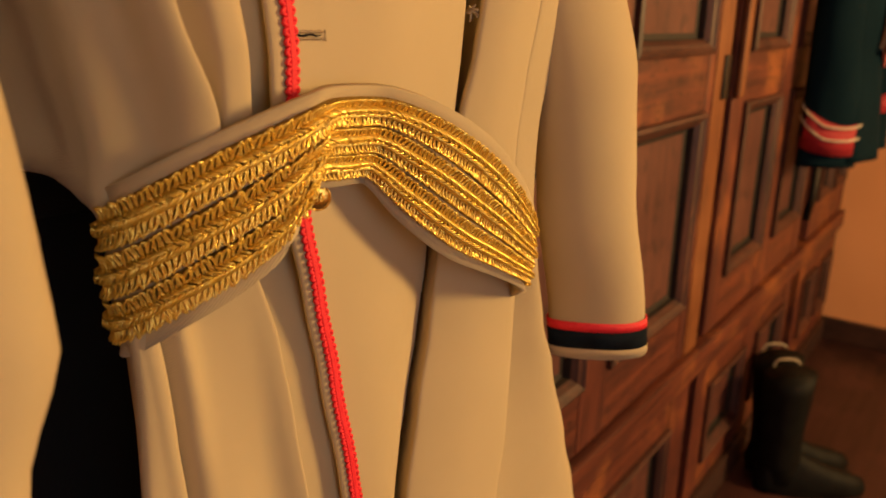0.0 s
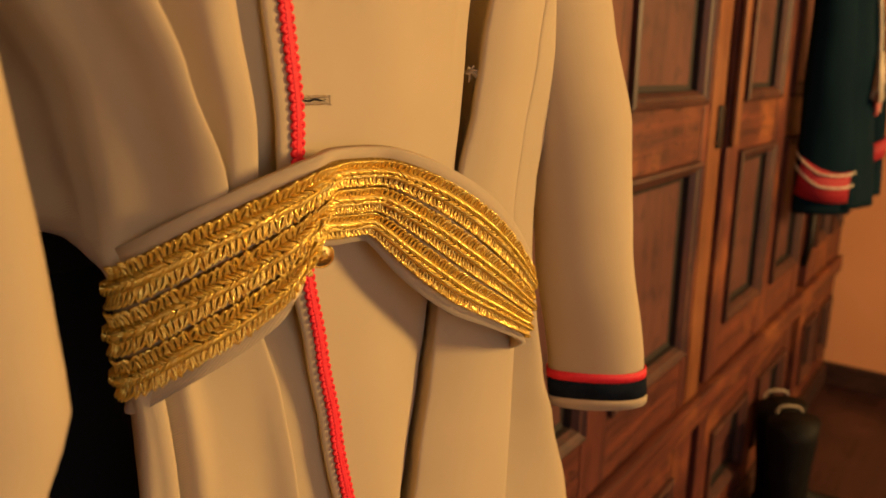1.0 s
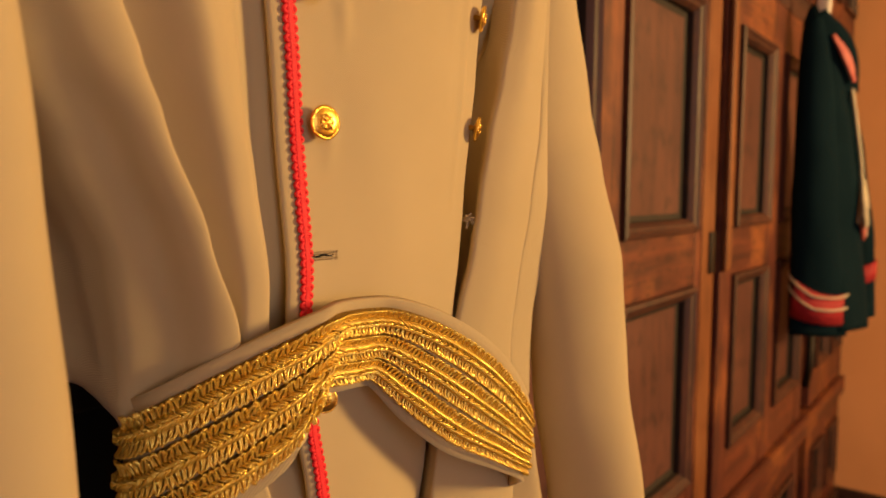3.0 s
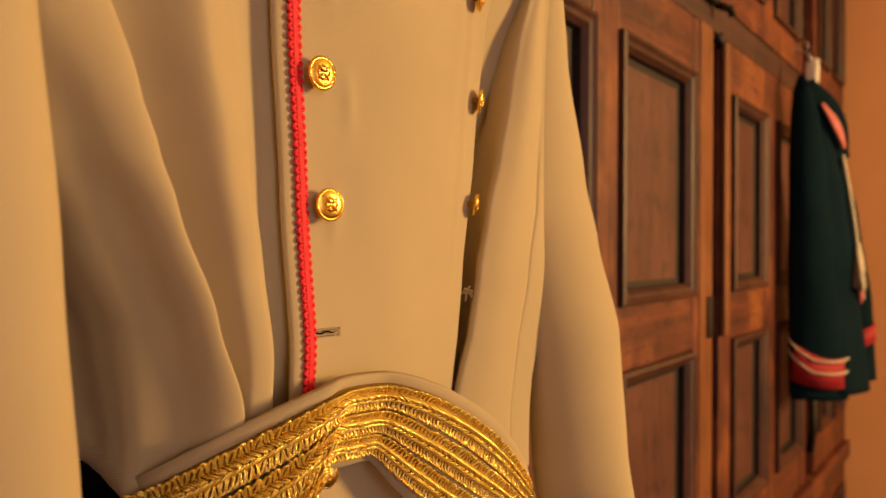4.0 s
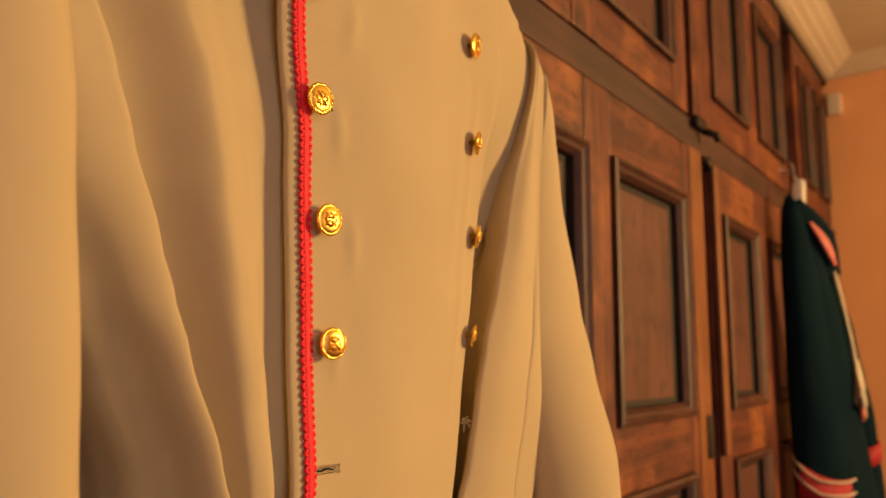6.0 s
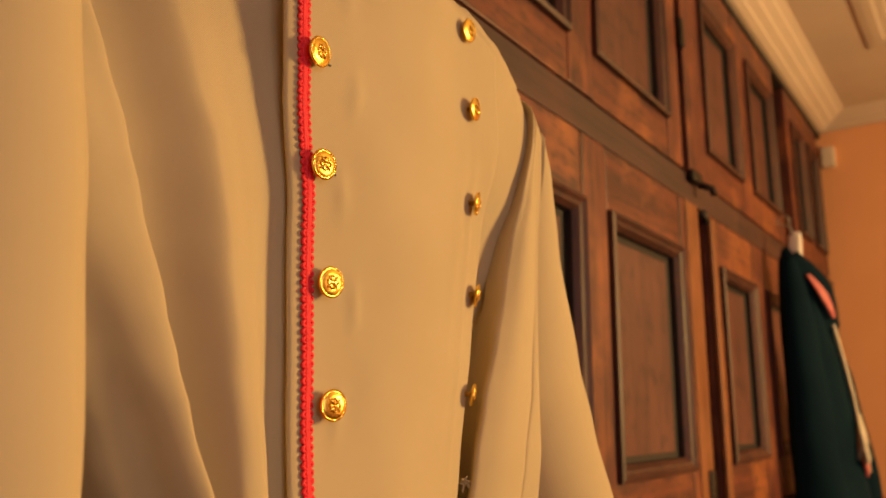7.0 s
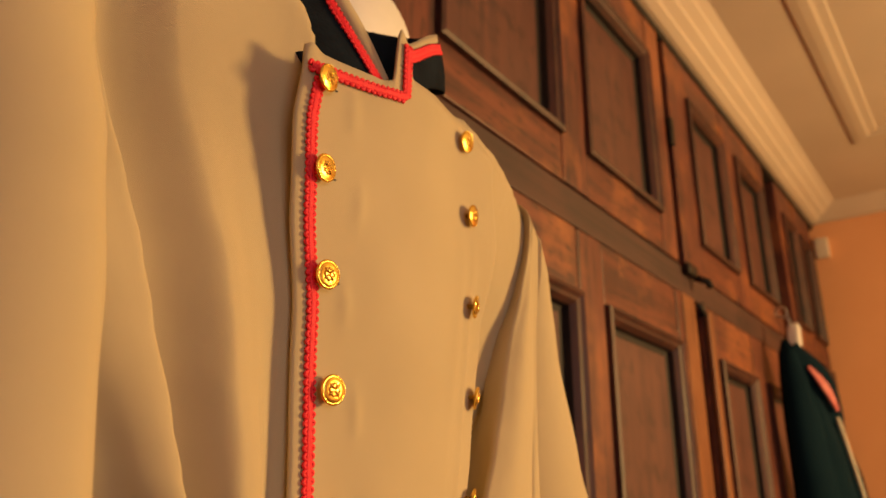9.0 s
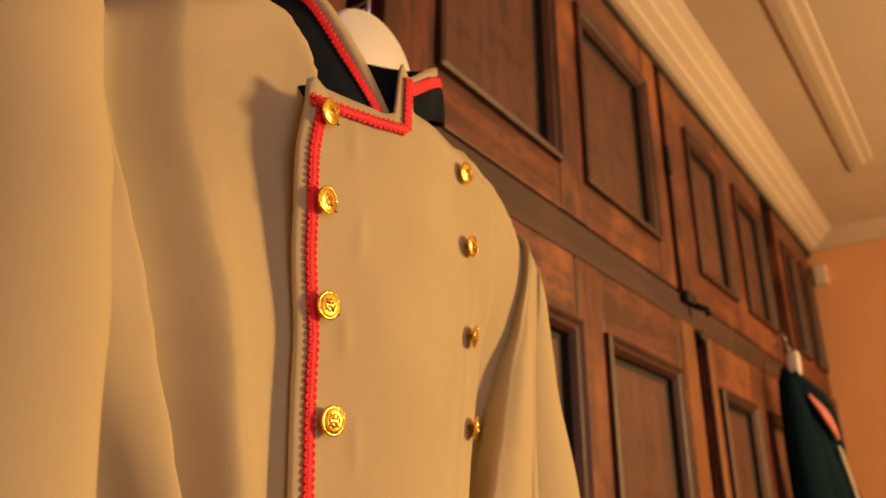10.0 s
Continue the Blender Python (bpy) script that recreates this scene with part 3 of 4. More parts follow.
right_sleeve = part("sleeve", loft(sleeve_rings(RIGHT_ARM, ridge=0.0, seed=5.0)), BEIGE, coat, "hanging beige sleeve")

# ---- red braided tape ----
def braid_chain(path, width, name, parent):
    """Scalloped braid along a path of (point, normal): two columns of small loops over a flat core."""
    core_rows, loops = [], bmesh.new()
    n = len(path)
    for i, (p, nor) in enumerate(path):
        d = (path[min(i + 1, n - 1)][0] - path[max(i - 1, 0)][0]).normalized()
        side = d.cross(nor).normalized()
        core_rows.append([p + side * (width * 0.33 * s) + nor * (0.0024 - 0.0004 * math.cos(s * 9) if abs(s) < 0.8 else 0.0003) for s in (-1, -0.75, -0.4, 0, 0.4, 0.75, 1)])
        if i % 2 == 0:
            for s in (-1, 1):
                arc = []
                for k in range(7):
                    a = math.pi * k / 6
                    arc.append(p + side * s * (width * (0.10 + 0.42 * math.sin(a))) + d * (math.cos(a) * width * 0.22) + nor * (0.0004 + 0.0007 * math.sin(a)))
                add(loops, tube(arc, width * 0.165, 6))
    bm = sheet(core_rows, 0.0012, -path[n // 2][1])
    tape = part(name, bm, RED, parent, "flat red woven core")
    part("braid_edge", loops, RED, tape, "scalloped red braid edge", kind="stuff")
    return tape


def flap_normal(u, z):
    e = 0.01
    du = flap_point(u + e, z) - flap_point(u - e, z)
    dz = flap_point(u, z + e) - flap_point(u, z - e)
    nor = du.cross(dz).normalized()
    return nor if nor.y < 0 else -nor


def along(z0, z1, inset, stepz):
    path, z = [], z0
    while z <= z1:
        w = lerp_table(z, FLAP_R) - lerp_table(z, FLAP_L)
        u = lerp_table(z, inset) / w
        path.append((flap_point(u, z, 0.0012), flap_normal(u, z)))
        z += stepz
    return path


braid_chain(along(0.14, 1.60, [(0.95, 0.0110), (1.15, 0.0150)], 0.0031), 0.0098, "red_tape", flap)
# the tape along the flap's upper edge and up its point
path = []
for (x0, z0), (x1, z1) in (((0.270, 1.608), (0.345, 1.617)), ((0.345, 1.617), (0.380, 1.625)), ((0.384, 1.628), (0.3865, 1.690))):
    L = math.hypot(x1 - x0, z1 - z0)
    k = max(2, int(L / 0.0031))
    for i in range(k):
        x, z = x0 + (x1 - x0) * i / k, z0 + (z1 - z0) * i / k
        u = (x - lerp_table(1.6, FLAP_L)) / (lerp_table(1.6, FLAP_R) - lerp_table(1.6, FLAP_L))
        p = flap_point(u, z, 0.0015)
        p.x = x
        path.append((p, flap_normal(u, z)))
braid_chain(path, 0.0100, "red_tape", flap)

# ---- buttons ----
def button_mesh():
    bm = bmesh.new()
    prof = [(0.0, 0.0062), (0.004, 0.0061), (0.008, 0.0057), (0.0112, 0.0050), (0.0117, 0.0047), (0.0122, 0.0050), (0.0131, 0.0049), (0.0137, 0.0038), (0.0130, 0.0022), (0.009, 0.0006), (0.003, 0.0), (0.003, -0.010), (0.0, -0.010)]
    rings = []
    for r, h in prof:
        rings.append([Vector((max(r, 0.0001) * math.cos(math.tau * k / 28), -h, max(r, 0.0001) * math.sin(math.tau * k / 28))) for k in range(28)])
    add(bm, loft(rings))
    # raised relief: a plain four-armed emblem with leaves, and a beaded rim
    for k in range(4):
        a = math.tau * k / 4 + 0.785
        d, e = Vector((math.cos(a), 0, math.sin(a))), Vector((-math.sin(a), 0, math.cos(a)))
        up = Vector((0, -0.0062, 0))
        add(bm, tube([up + d * 0.0008, up * 1.1 + d * 0.003, up * 1.02 + d * 0.0058, up * 0.9 + d * 0.0072], 0.0011, 6, lambda u: 0.6 + 0.7 * math.sin(math.pi * u)))
        for w in (-1, 1):
            add(bm, tube([up + d * 0.003, up * 1.05 + d * 0.0045 + e * w * 0.0018, up * 0.88 + d * 0.0050 + e * w * 0.0036], 0.0007, 6))
        c = up * 0.93 + Vector((math.cos(a + 0.785), 0, math.sin(a + 0.785))) * 0.0052
        add(bm, tube([c - e * 0.0006, c + up * 0.1, c + e * 0.0006], 0.0010, 6))
    for k in range(36):
        a = math.tau * k / 36
        c = Vector((0.0124 * math.cos(a), -0.0046, 0.0124 * math.sin(a)))
        t = Vector((-math.sin(a), 0, math.cos(a))) * 0.0006
        add(bm, tube([c - t, c + Vector((0, -0.0003, 0)), c + t], 0.0007, 5))
    for v in bm.verts:
        v.co *= K
    bmesh.ops.recalc_face_normals(bm, faces=bm.faces)
    for f in bm.faces:
        f.smooth = True
    me = bpy.data.meshes.new("button")
    bm.to_mesh(me)
    bm.free()
    me.materials.append(GOLD)
    return me


BUTTON = button_mesh()


def button(p, turn, tip, parent, size=1.0):
    ob = new("button", BUTTON)
    ob.parent = parent
    ob.matrix_local = Matrix.Translation(met(p) - ROOT[parent]) @ pose(0, 0, 0, tip, 0, turn) @ Matrix.Diagonal((size, size, size, 1))
    return tagged(ob, "domed gold metal button")


def u_of(x, z):
    a, b = lerp_table(z, FLAP_L), lerp_table(z, FLAP_R)
    return (x - a) / (b - a)


for x, z, turn, tip in ((0.282, 1.599, 12, 6), (0.287, 1.514, 8, 5), (0.299, 1.423, -2, 4), (0.317, 1.332, -4, 2), (0.331, 1.238, -8, 0)):
    button(flap_point(u_of(x, z), z, 0.0065), turn, tip, coat, 0.92)
    pts = [flap_point(u_of(x + 0.008 + 0.0022 * k, z), z - 0.002 + 0.0008 * math.sin(k), 0.0006) for k in range(6)]
    part("buttonhole", tube(pts, 0.0009, 6), LINING, flap, "worn end of a buttonhole")
for x, z, turn, tip in ((0.508, 1.636, 6, 8), (0.521, 1.550, 14, 6), (0.535, 1.450, 30, 8), (0.558, 1.356, 36, 10), (0.565, 1.252, 38, 12)):
    button(flap_point(u_of(x, z), z, 0.0045), turn, tip, coat, 0.92)
button(flap_point(u_of(0.342, 1.032), 1.032, 0.008), -36, 0, coat, 0.72)

# the empty buttonhole, its stitching, and the loose thread where a button is gone
bm = bmesh.new()
zc, xa, xb = 1.142, 0.324, 0.350
pts = [flap_point(u_of(xa + (xb - xa) * k / 10, zc), zc + 0.0006 * math.sin(k * 1.3), 0.0004) for k in range(11)]
add(bm, tube(pts, 0.0006, 6, lambda s: 0.4 + 1.2 * math.sin(math.pi * min(max(s, 0.02), 0.98))))
slit = part("buttonhole", bm, BLACK, flap, "dark slit of an empty buttonhole")
bm = bmesh.new()
rnd = random.Random(9)
for k in range(26):
    x = xa + (xb - xa) * k / 25
    for s in (-1, 1):
        p = flap_point(u_of(x, zc), zc + s * 0.0012, 0.0006)
        q = flap_point(u_of(x, zc), zc + s * rnd.uniform(0.0026, 0.0036), 0.0006)
        add(bm, tube([p, (p + q) / 2 + Vector((0, -0.0006, 0)), q], 0.00045, 4))
for k in range(5):
    p = flap_point(u_of(xb + 0.002, zc), zc + (k - 2) * 0.0014, 0.0008)
    add(bm, tube([p, p + Vector((0.002, -0.001, rnd.uniform(-0.001, 0.001)))], 0.0005, 4))
part("stitching", bm, BEIGE, slit, "frayed beige buttonhole stitches", kind="stuff")
bm = bmesh.new()
c = Vector((0.574, -0.232, 1.160))
for k in range(9):
    d = Vector((rnd.uniform(-1, 1), rnd.uniform(-1, 0.2), rnd.uniform(-1, 1))).normalized() * 0.009
    add(bm, tube([c + Vector((0, 0.006, 0)), c + d * 0.4 + Vector((0.002, 0, 0.002)), c + d], 0.0011, 5))
part("loose_thread", bm, BEIGE, coat, "tuft of loose beige thread", kind="stuff")

# ---- gold braided belt ----
BELT = [
    ((0.33, -0.10, 1.04), (0.34, -0.10, 0.97)), ((0.253, -0.17, 1.045), (0.262, -0.17, 0.950)), ((0.208, -0.222, 1.050), (0.215, -0.218, 0.940)),
    ((0.232, -0.262, 1.074), (0.235, -0.260, 0.966)), ((0.276, -0.290, 1.096), (0.266, -0.285, 0.989)), ((0.306, -0.300, 1.106), (0.286, -0.298, 1.008)),
    ((0.319, -0.302, 1.109), (0.297, -0.299, 1.030)), ((0.331, -0.299, 1.110), (0.317, -0.284, 1.044)), ((0.354, -0.297, 1.110), (0.346, -0.280, 1.041)),
    ((0.379, -0.297, 1.108), (0.374, -0.278, 1.039)), ((0.392, -0.304, 1.106), (0.384, -0.280, 1.033)), ((0.438, -0.314, 1.091), (0.410, -0.286, 1.003)),
    ((0.504, -0.318, 1.054), (0.462, -0.292, 0.962)), ((0.558, -0.312, 1.006), (0.530, -0.294, 0.928)), ((0.594, -0.298, 0.966), (0.598, -0.289, 0.891)),
    ((0.612, -0.24, 0.955), (0.622, -0.24, 0.868)), ((0.61, -0.14, 0.955), (0.62, -0.14, 0.87)),
]
NB = 200
BT, BB = spline([a for a, b in BELT], NB), spline([b for a, b in BELT], NB)
for rounds, line in ((60, BT), (6, BB)):
    for _ in range(rounds):
        line[1:-1] = [(p + q * 2 + r) / 4 for p, q, r in zip(line, line[1:], line[2:])]


def belt_point(i, h):
    """Place and outward normal on the belt at station i, h of its height."""
    i = min(max(i, 0.0), NB - 1.001)
    k, w = int(i), i - int(i)
    lo, hi = BB[k].lerp(BB[k + 1], w), BT[k].lerp(BT[k + 1], w)
    k2 = min(k + 2, NB - 1)
    run = (BB[k2].lerp(BT[k2], h) - BB[max(k - 1, 0)].lerp(BT[max(k - 1, 0)], h)).normalized()
    nor = run.cross(hi - lo).normalized()
    return lo.lerp(hi, h) + nor * 0.004 * math.sin(math.pi * h), nor, run, (hi - lo).normalized()


belt = empty("belt", (0.42, -0.15, 0.88), "broad gold metallic braid belt with beige cloth edges", "belt")
rings = []
for i in range(NB):
    ring = []
    for h in [k / 12 for k in range(13)]:
        p, nor, run, up = belt_point(i, h)
        rim = 0.0035 if h < 0.07 or h > 0.93 else 0.0
        ring.append(p + nor * rim)
    for h in [1 - k / 12 for k in range(13)]:
        p, nor, run, up = belt_point(i, h)
        ring.append(p - nor * 0.006)
    rings.append(ring)
band = part("band", loft(rings), BEIGE, belt, "beige cloth backing with rolled edges")


def wire(points, r):
    return tube(points, r, 5)


arc_len = [0.0]
for i in range(1, NB):
    arc_len.append(arc_len[-1] + (BT[i].lerp(BB[i], 0.5) - BT[i - 1].lerp(BB[i - 1], 0.5)).length)


def station(s):
    for i in range(NB - 1):
        if arc_len[i + 1] >= s:
            return i + (s - arc_len[i]) / (arc_len[i + 1] - arc_len[i])
    return NB - 1.0


rnd = random.Random(3)
for h0, h1 in ((0.095, 0.352), (0.370, 0.630), (0.648, 0.905)):
    ground = []
    for i in range(NB):
        row = []
        for k in range(5):
            p, nor, run, up = belt_point(i, h0 + (h1 - h0) * k / 4)
            row.append(p + nor * (0.0016 if 0 < k < 4 else 0.0002))
        ground.append(row)
    strip = part("braid_strip", sheet(ground, 0.001, (0, 0.2, 0)), BRAID, belt, "strip of gold metallic braid")
    bm = bmesh.new()
    s = arc_len[22]
    while s < arc_len[-1] - 0.02:
        i = station(s)
        p, nor, run, up = belt_point(i, (h0 + h1) / 2)
        size = (BT[int(i)] - BB[int(i)]).length
        hh = (h1 - h0) * size
        jit = rnd.uniform(-0.0006, 0.0006)
        for side in (-1, 1):
            # open loops of thin wire along both edges
            e, en, er, eu = belt_point(i, (h0 + h1) / 2 + side * (h1 - h0) * 0.30)
            turn = rnd.uniform(-0.5, 0.5)
            ax = (eu * side + er * turn).normalized()
            ay = (er - eu * side * turn).normalized()
            for g in (1.0, 0.55):
                loop = []
                for k in range(9):
                    a = math.pi * (k / 8 * 1.8 - 0.9)
                    loop.append(e + ax * (math.cos(a) * hh * 0.19) + ay * (math.sin(a) * 0.0027 * g) + en * (0.0026 + 0.0028 * max(math.cos(a), 0) + rnd.uniform(0, 0.0008) + (1 - g) * 0.001))
                add(bm, wire(loop, 0.00068))
            # slanting plaits that meet in the middle
            c, cn, cr, cu = belt_point(i, (h0 + h1) / 2)
            for o in (-0.0013, 0.0010):
                j1, j2 = rnd.uniform(-0.0012, 0.0012), rnd.uniform(-0.0012, 0.0012)
                q0 = c + cr * (0.0052 + o + j1) + cn * 0.0024 - cu * side * hh * 0.03
                q3 = c + cu * side * hh * 0.20 - cr * (0.0040 - o + j2) + cn * 0.0022
                bow = cr * 0.0016 + cn * (0.0044 + rnd.uniform(0, 0.0016))
                add(bm, wire([q0, q0 * 0.75 + q3 * 0.25 + bow, q0 * 0.4 + q3 * 0.6 + bow, q3], 0.00072))
        s += 0.0042
    part("braid_wire", bm, WIRE, strip, "plaited loops of gold wire", kind="stuff")

# ---- collar and hanger ----
def collar_half(low, high, name, label, reach=1.0):
    n, m = 40, 10
    a, b = spline(low, n), spline(high, n)
    rows = [[a[i].lerp(b[i], k / m) + Vector((0, -0.004, 0)) * math.sin(math.pi * k / m) for k in range(m + 1)] for i in range(n)]
    half = part(name, sheet(rows, 0.004, (0.6, 0.6, 0)), NAVY, coat, label)
    edge = [[a[i].lerp(b[i], w) + o for w, o in ((0.86, Vector((-0.002, -0.002, 0))), (1.04, Vector((-0.001, -0.002, 0))), (1.06, Vector((0.006, 0.005, 0))), (0.80, Vector((0.007, 0.006, 0))))] for i in range(int(n * min(1, reach + 0.1)))]
    part("collar_edge", loft(edge), BEIGE, half, "beige collar edge")
    path = []
    for i in range(0, int((n * 3 - 2) * reach)):
        k, w = i // 3, (i % 3) / 3
        k1 = min(k + 1, n - 1)
        lo, hi = a[k].lerp(a[k1], w), b[k].lerp(b[k1], w)
        run = (a[k1] - a[max(k - 1, 0)]).normalized()
        nor = run.cross(hi - lo).normalized()
        if nor.y > 0:
            nor = -nor
        path.append((lo.lerp(hi, 0.74) + nor * 0.004, nor))
    braid_chain(path, 0.0098, "red_tape", half)
    return half


collar_half([(0.33, -0.09, 1.775), (0.258, -0.15, 1.752), (0.262, -0.21, 1.718), (0.280, -0.265, 1.625), (0.345, -0.282, 1.585)],
            [(0.41, -0.09, 1.872), (0.338, -0.15, 1.856), (0.338, -0.205, 1.810), (0.350, -0.258, 1.718), (0.372, -0.284, 1.646)], "collar", "black velvet stand collar with red braid")
collar_half([(0.392, -0.290, 1.640), (0.41, -0.287, 1.652), (0.455, -0.278, 1.683), (0.500, -0.258, 1.705), (0.505, -0.20, 1.73), (0.49, -0.12, 1.77)],
            [(0.390, -0.290, 1.695), (0.407, -0.284, 1.707), (0.445, -0.275, 1.742), (0.482, -0.258, 1.772), (0.488, -0.20, 1.80), (0.47, -0.12, 1.84)], "collar", "black velvet collar end with red braid and beige edge", 0.5)
bm = sheet([[(0.30 + 0.17 * j / 8, -0.115 - 0.02 * math.sin(math.pi * j / 8), 1.70 + 0.09 * i / 6) for j in range(9)] for i in range(7)], 0.004, (0, 1, 0))
part("lining", bm, LINING, coat, "grey-brown neck lining")

hanger = empty("clothes_hanger", (0.49, -0.11, 1.6), "white broad-headed clothes hanger with a steel hook inside the coat", "hanger")
rings = []
for y, g in ((-0.10, 0.94), (-0.108, 1.0), (-0.132, 1.0), (-0.14, 0.94)):
    ring = []
    for k in range(48):
        a = math.tau * k / 48
        ring.append(Vector((0.500 + 0.082 * g * math.cos(a), y, 1.845 + (0.078 if math.sin(a) > 0 else 0.12) * g * math.sin(a))))
    rings.append(ring)
part("head", loft(rings), WHITE, hanger, "rounded white hanger head")
arm = [(0.12, -0.12, 1.60), (0.25, -0.12, 1.70), (0.40, -0.12, 1.765), (0.60, -0.12, 1.765), (0.66, -0.12, 1.70), (0.74, -0.12, 1.62)]
part("arms", tube(spline(arm, 30), 0.015, 10), WHITE, hanger)
pts = [(0.50, -0.12, 1.90), (0.50, -0.12, 1.96)] + [(0.50 + 0.03 * math.sin(a), -0.12 + 0.03, 1.99 - 0.03 * math.cos(a)) for a in [0.3 * k for k in range(14)]]
part("hook", tube(pts, 0.004, 8), STEEL, hanger, "steel wire hook")

# black trousers hanging behind the coat
trousers = empty("trousers", (0.42, -0.035, 0.05), "black cloth trousers hanging flat behind the coat", "trousers")
for mid, seed in ((0.235, 0.0), (0.605, 2.0)):
    rings = []
    for k in range(24):
        z = 0.05 + 0.96 * k / 23
        ring = []
        for j in range(48):
            a = math.tau * j / 48
            ring.append(Vector((mid + (0.183 + 0.006 * math.sin(z * 5 + seed)) * math.cos(a), -0.035 + 0.022 * math.sin(a) + 0.010 * math.sin(a * 5 + z * 2 + seed), z)))
        rings.append(ring)
    part("leg", loft(rings), BLACK, trousers)
rings = []
for z, g in ((1.0, 0.96), (1.005, 1.0), (1.065, 1.0), (1.07, 0.96)):
    rings.append([Vector((0.42 + 0.375 * g * math.cos(math.tau * j / 60), -0.035 + 0.024 * g * math.sin(math.tau * j / 60), z)) for j in range(60)])
part("waistband", loft(rings), BLACK, trousers)

# ---- green uniform jacket hanging further along the wardrobe ----
jacket = empty("uniform_jacket", (3.2, -0.14, 0.66), "dark green wool uniform jacket with red cuffs on a hanger", "jacket")
JACKET = [(0.68, 3.105, -0.16, 0.165, 0.115), (1.1, 3.06, -0.14, 0.135, 0.10), (1.4, 3.02, -0.13, 0.105, 0.08), (1.65, 2.985, -0.115, 0.07, 0.055), (1.78, 2.95, -0.10, 0.045, 0.04), (1.84, 2.935, -0.09, 0.015, 0.02)]
rings = []
for k in range(50):
    z = 0.68 + 1.16 * k / 49
    cx, cy, w, d = (lerp_table(z, [(r[0], r[i]) for r in JACKET]) for i in (1, 2, 3, 4))
    ring = []
    for j in range(56):
        a = math.tau * j / 56
        f = 1 + 0.05 * math.sin(5 * a + z * 3) * (1 - step(1.2, 1.7, z))
        ring.append(Vector((cx + w * f * math.cos(a), cy + d * f * math.sin(a), z)))
    rings.append(ring)
part("body", loft(rings), GREEN, jacket, "dark green wool body")
SIDE_ARM = [(0.66, 2.955, -0.138, 0.105, 0.05), (0.90, 2.95, -0.132, 0.10, 0.06), (1.2, 2.94, -0.115, 0.088, 0.06), (1.5, 2.93, -0.10, 0.068, 0.06), (1.70, 2.92, -0.09, 0.05, 0.05), (1.80, 2.91, -0.085, 0.034, 0.04), (1.86, 2.91, -0.08, 0.01, 0.02)]
arm = part("sleeve", loft(sleeve_rings(SIDE_ARM, ridge=0.03, seed=1.0)), GREEN, jacket, "dark green sleeve")
rings = []
for z, g in ((0.725, 0.0), (0.725, 0.008), (0.865, 0.006), (0.865, 0.0)):
    ring = []
    for j in range(48):
        t = math.tau * j / 48
        dz = (0.052 * math.cos(t - 1.9) if z > 0.8 else 0.020 * math.cos(t - 1.9))
        right, fwd = math.cos(t) * (0.095 + g), math.sin(t) * (0.060 + g)
        ring.append(Vector((2.951 + 0.612 * right + 0.791 * fwd, -0.134 - 0.791 * right + 0.612 * fwd, z + dz)))
    rings.append(ring)
cuff = part("cuff", loft(rings, cap=False), CUFFRED, arm, "red cuff with pale stripes")
for zz in (0.80, 0.845):
    pts = []
    for j in range(49):
        t = math.tau * j / 48
        right, fwd = math.cos(t) * 0.105, math.sin(t) * 0.071
        pts.append(Vector((2.951 + 0.612 * right + 0.791 * fwd, -0.134 - 0.791 * right + 0.612 * fwd, zz + 0.050 * math.cos(t - 1.9) + 0.012 * abs(math.sin(t * 1.5)))))
    part("cuff_stripe", tube(pts, 0.0045, 6), SILVER, arm, "pale braid stripe")
FAR_ARM = [(0.70, 3.265, -0.235, 0.052, 0.04), (1.0, 3.225, -0.222, 0.052, 0.045), (1.35, 3.13, -0.19, 0.048, 0.045), (1.60, 3.04, -0.15, 0.035, 0.035), (1.70, 3.01, -0.13, 0.01, 0.01)]
far_arm = part("sleeve", loft(sleeve_rings(FAR_ARM, ridge=0.03, seed=4.0)), GREEN, jacket, "dark green sleeve")
rings = []
for z, g in ((0.84, 0.0), (0.84, 0.006), (0.91, 0.006), (0.91, 0.0)):
    ca, sa = math.cos(radians(-52.3)), math.sin(radians(-52.3))
    rings.append([Vector((3.225 + ca * (0.053 + g) * math.cos(t) - sa * (0.045 + g) * math.sin(t), -0.229 + sa * (0.053 + g) * math.cos(t) + ca * (0.045 + g) * math.sin(t), z + 0.02 * math.cos(t))) for t in [math.tau * j / 40 for j in range(40)]])
part("cuff", loft(rings, cap=False), CUFFRED, far_arm, "red cuff of the far sleeve")


def leaf(p, q, half, lift):
    """A leaf-shaped piece of cloth from p to q, bowed outwards."""
    rows = []
    p, q = Vector(p), Vector(q)
    side = (q - p).cross(Vector((-0.79, -0.61, 0.0))).normalized()
    for i in range(17):
        u = i / 16
        w = half * (0.35 + 0.65 * math.sin(math.pi * min(max(u, 0.04), 0.96)))
        c = p.lerp(q, u) + Vector((-0.79, -0.61, 0)) * (lift + 0.02 * math.sin(math.pi * u))
        rows.append([c + side * w * k for k in (-1, -0.5, 0, 0.5, 1)])
    return sheet(rows, 0.01, (0.79, 0.61, 0))


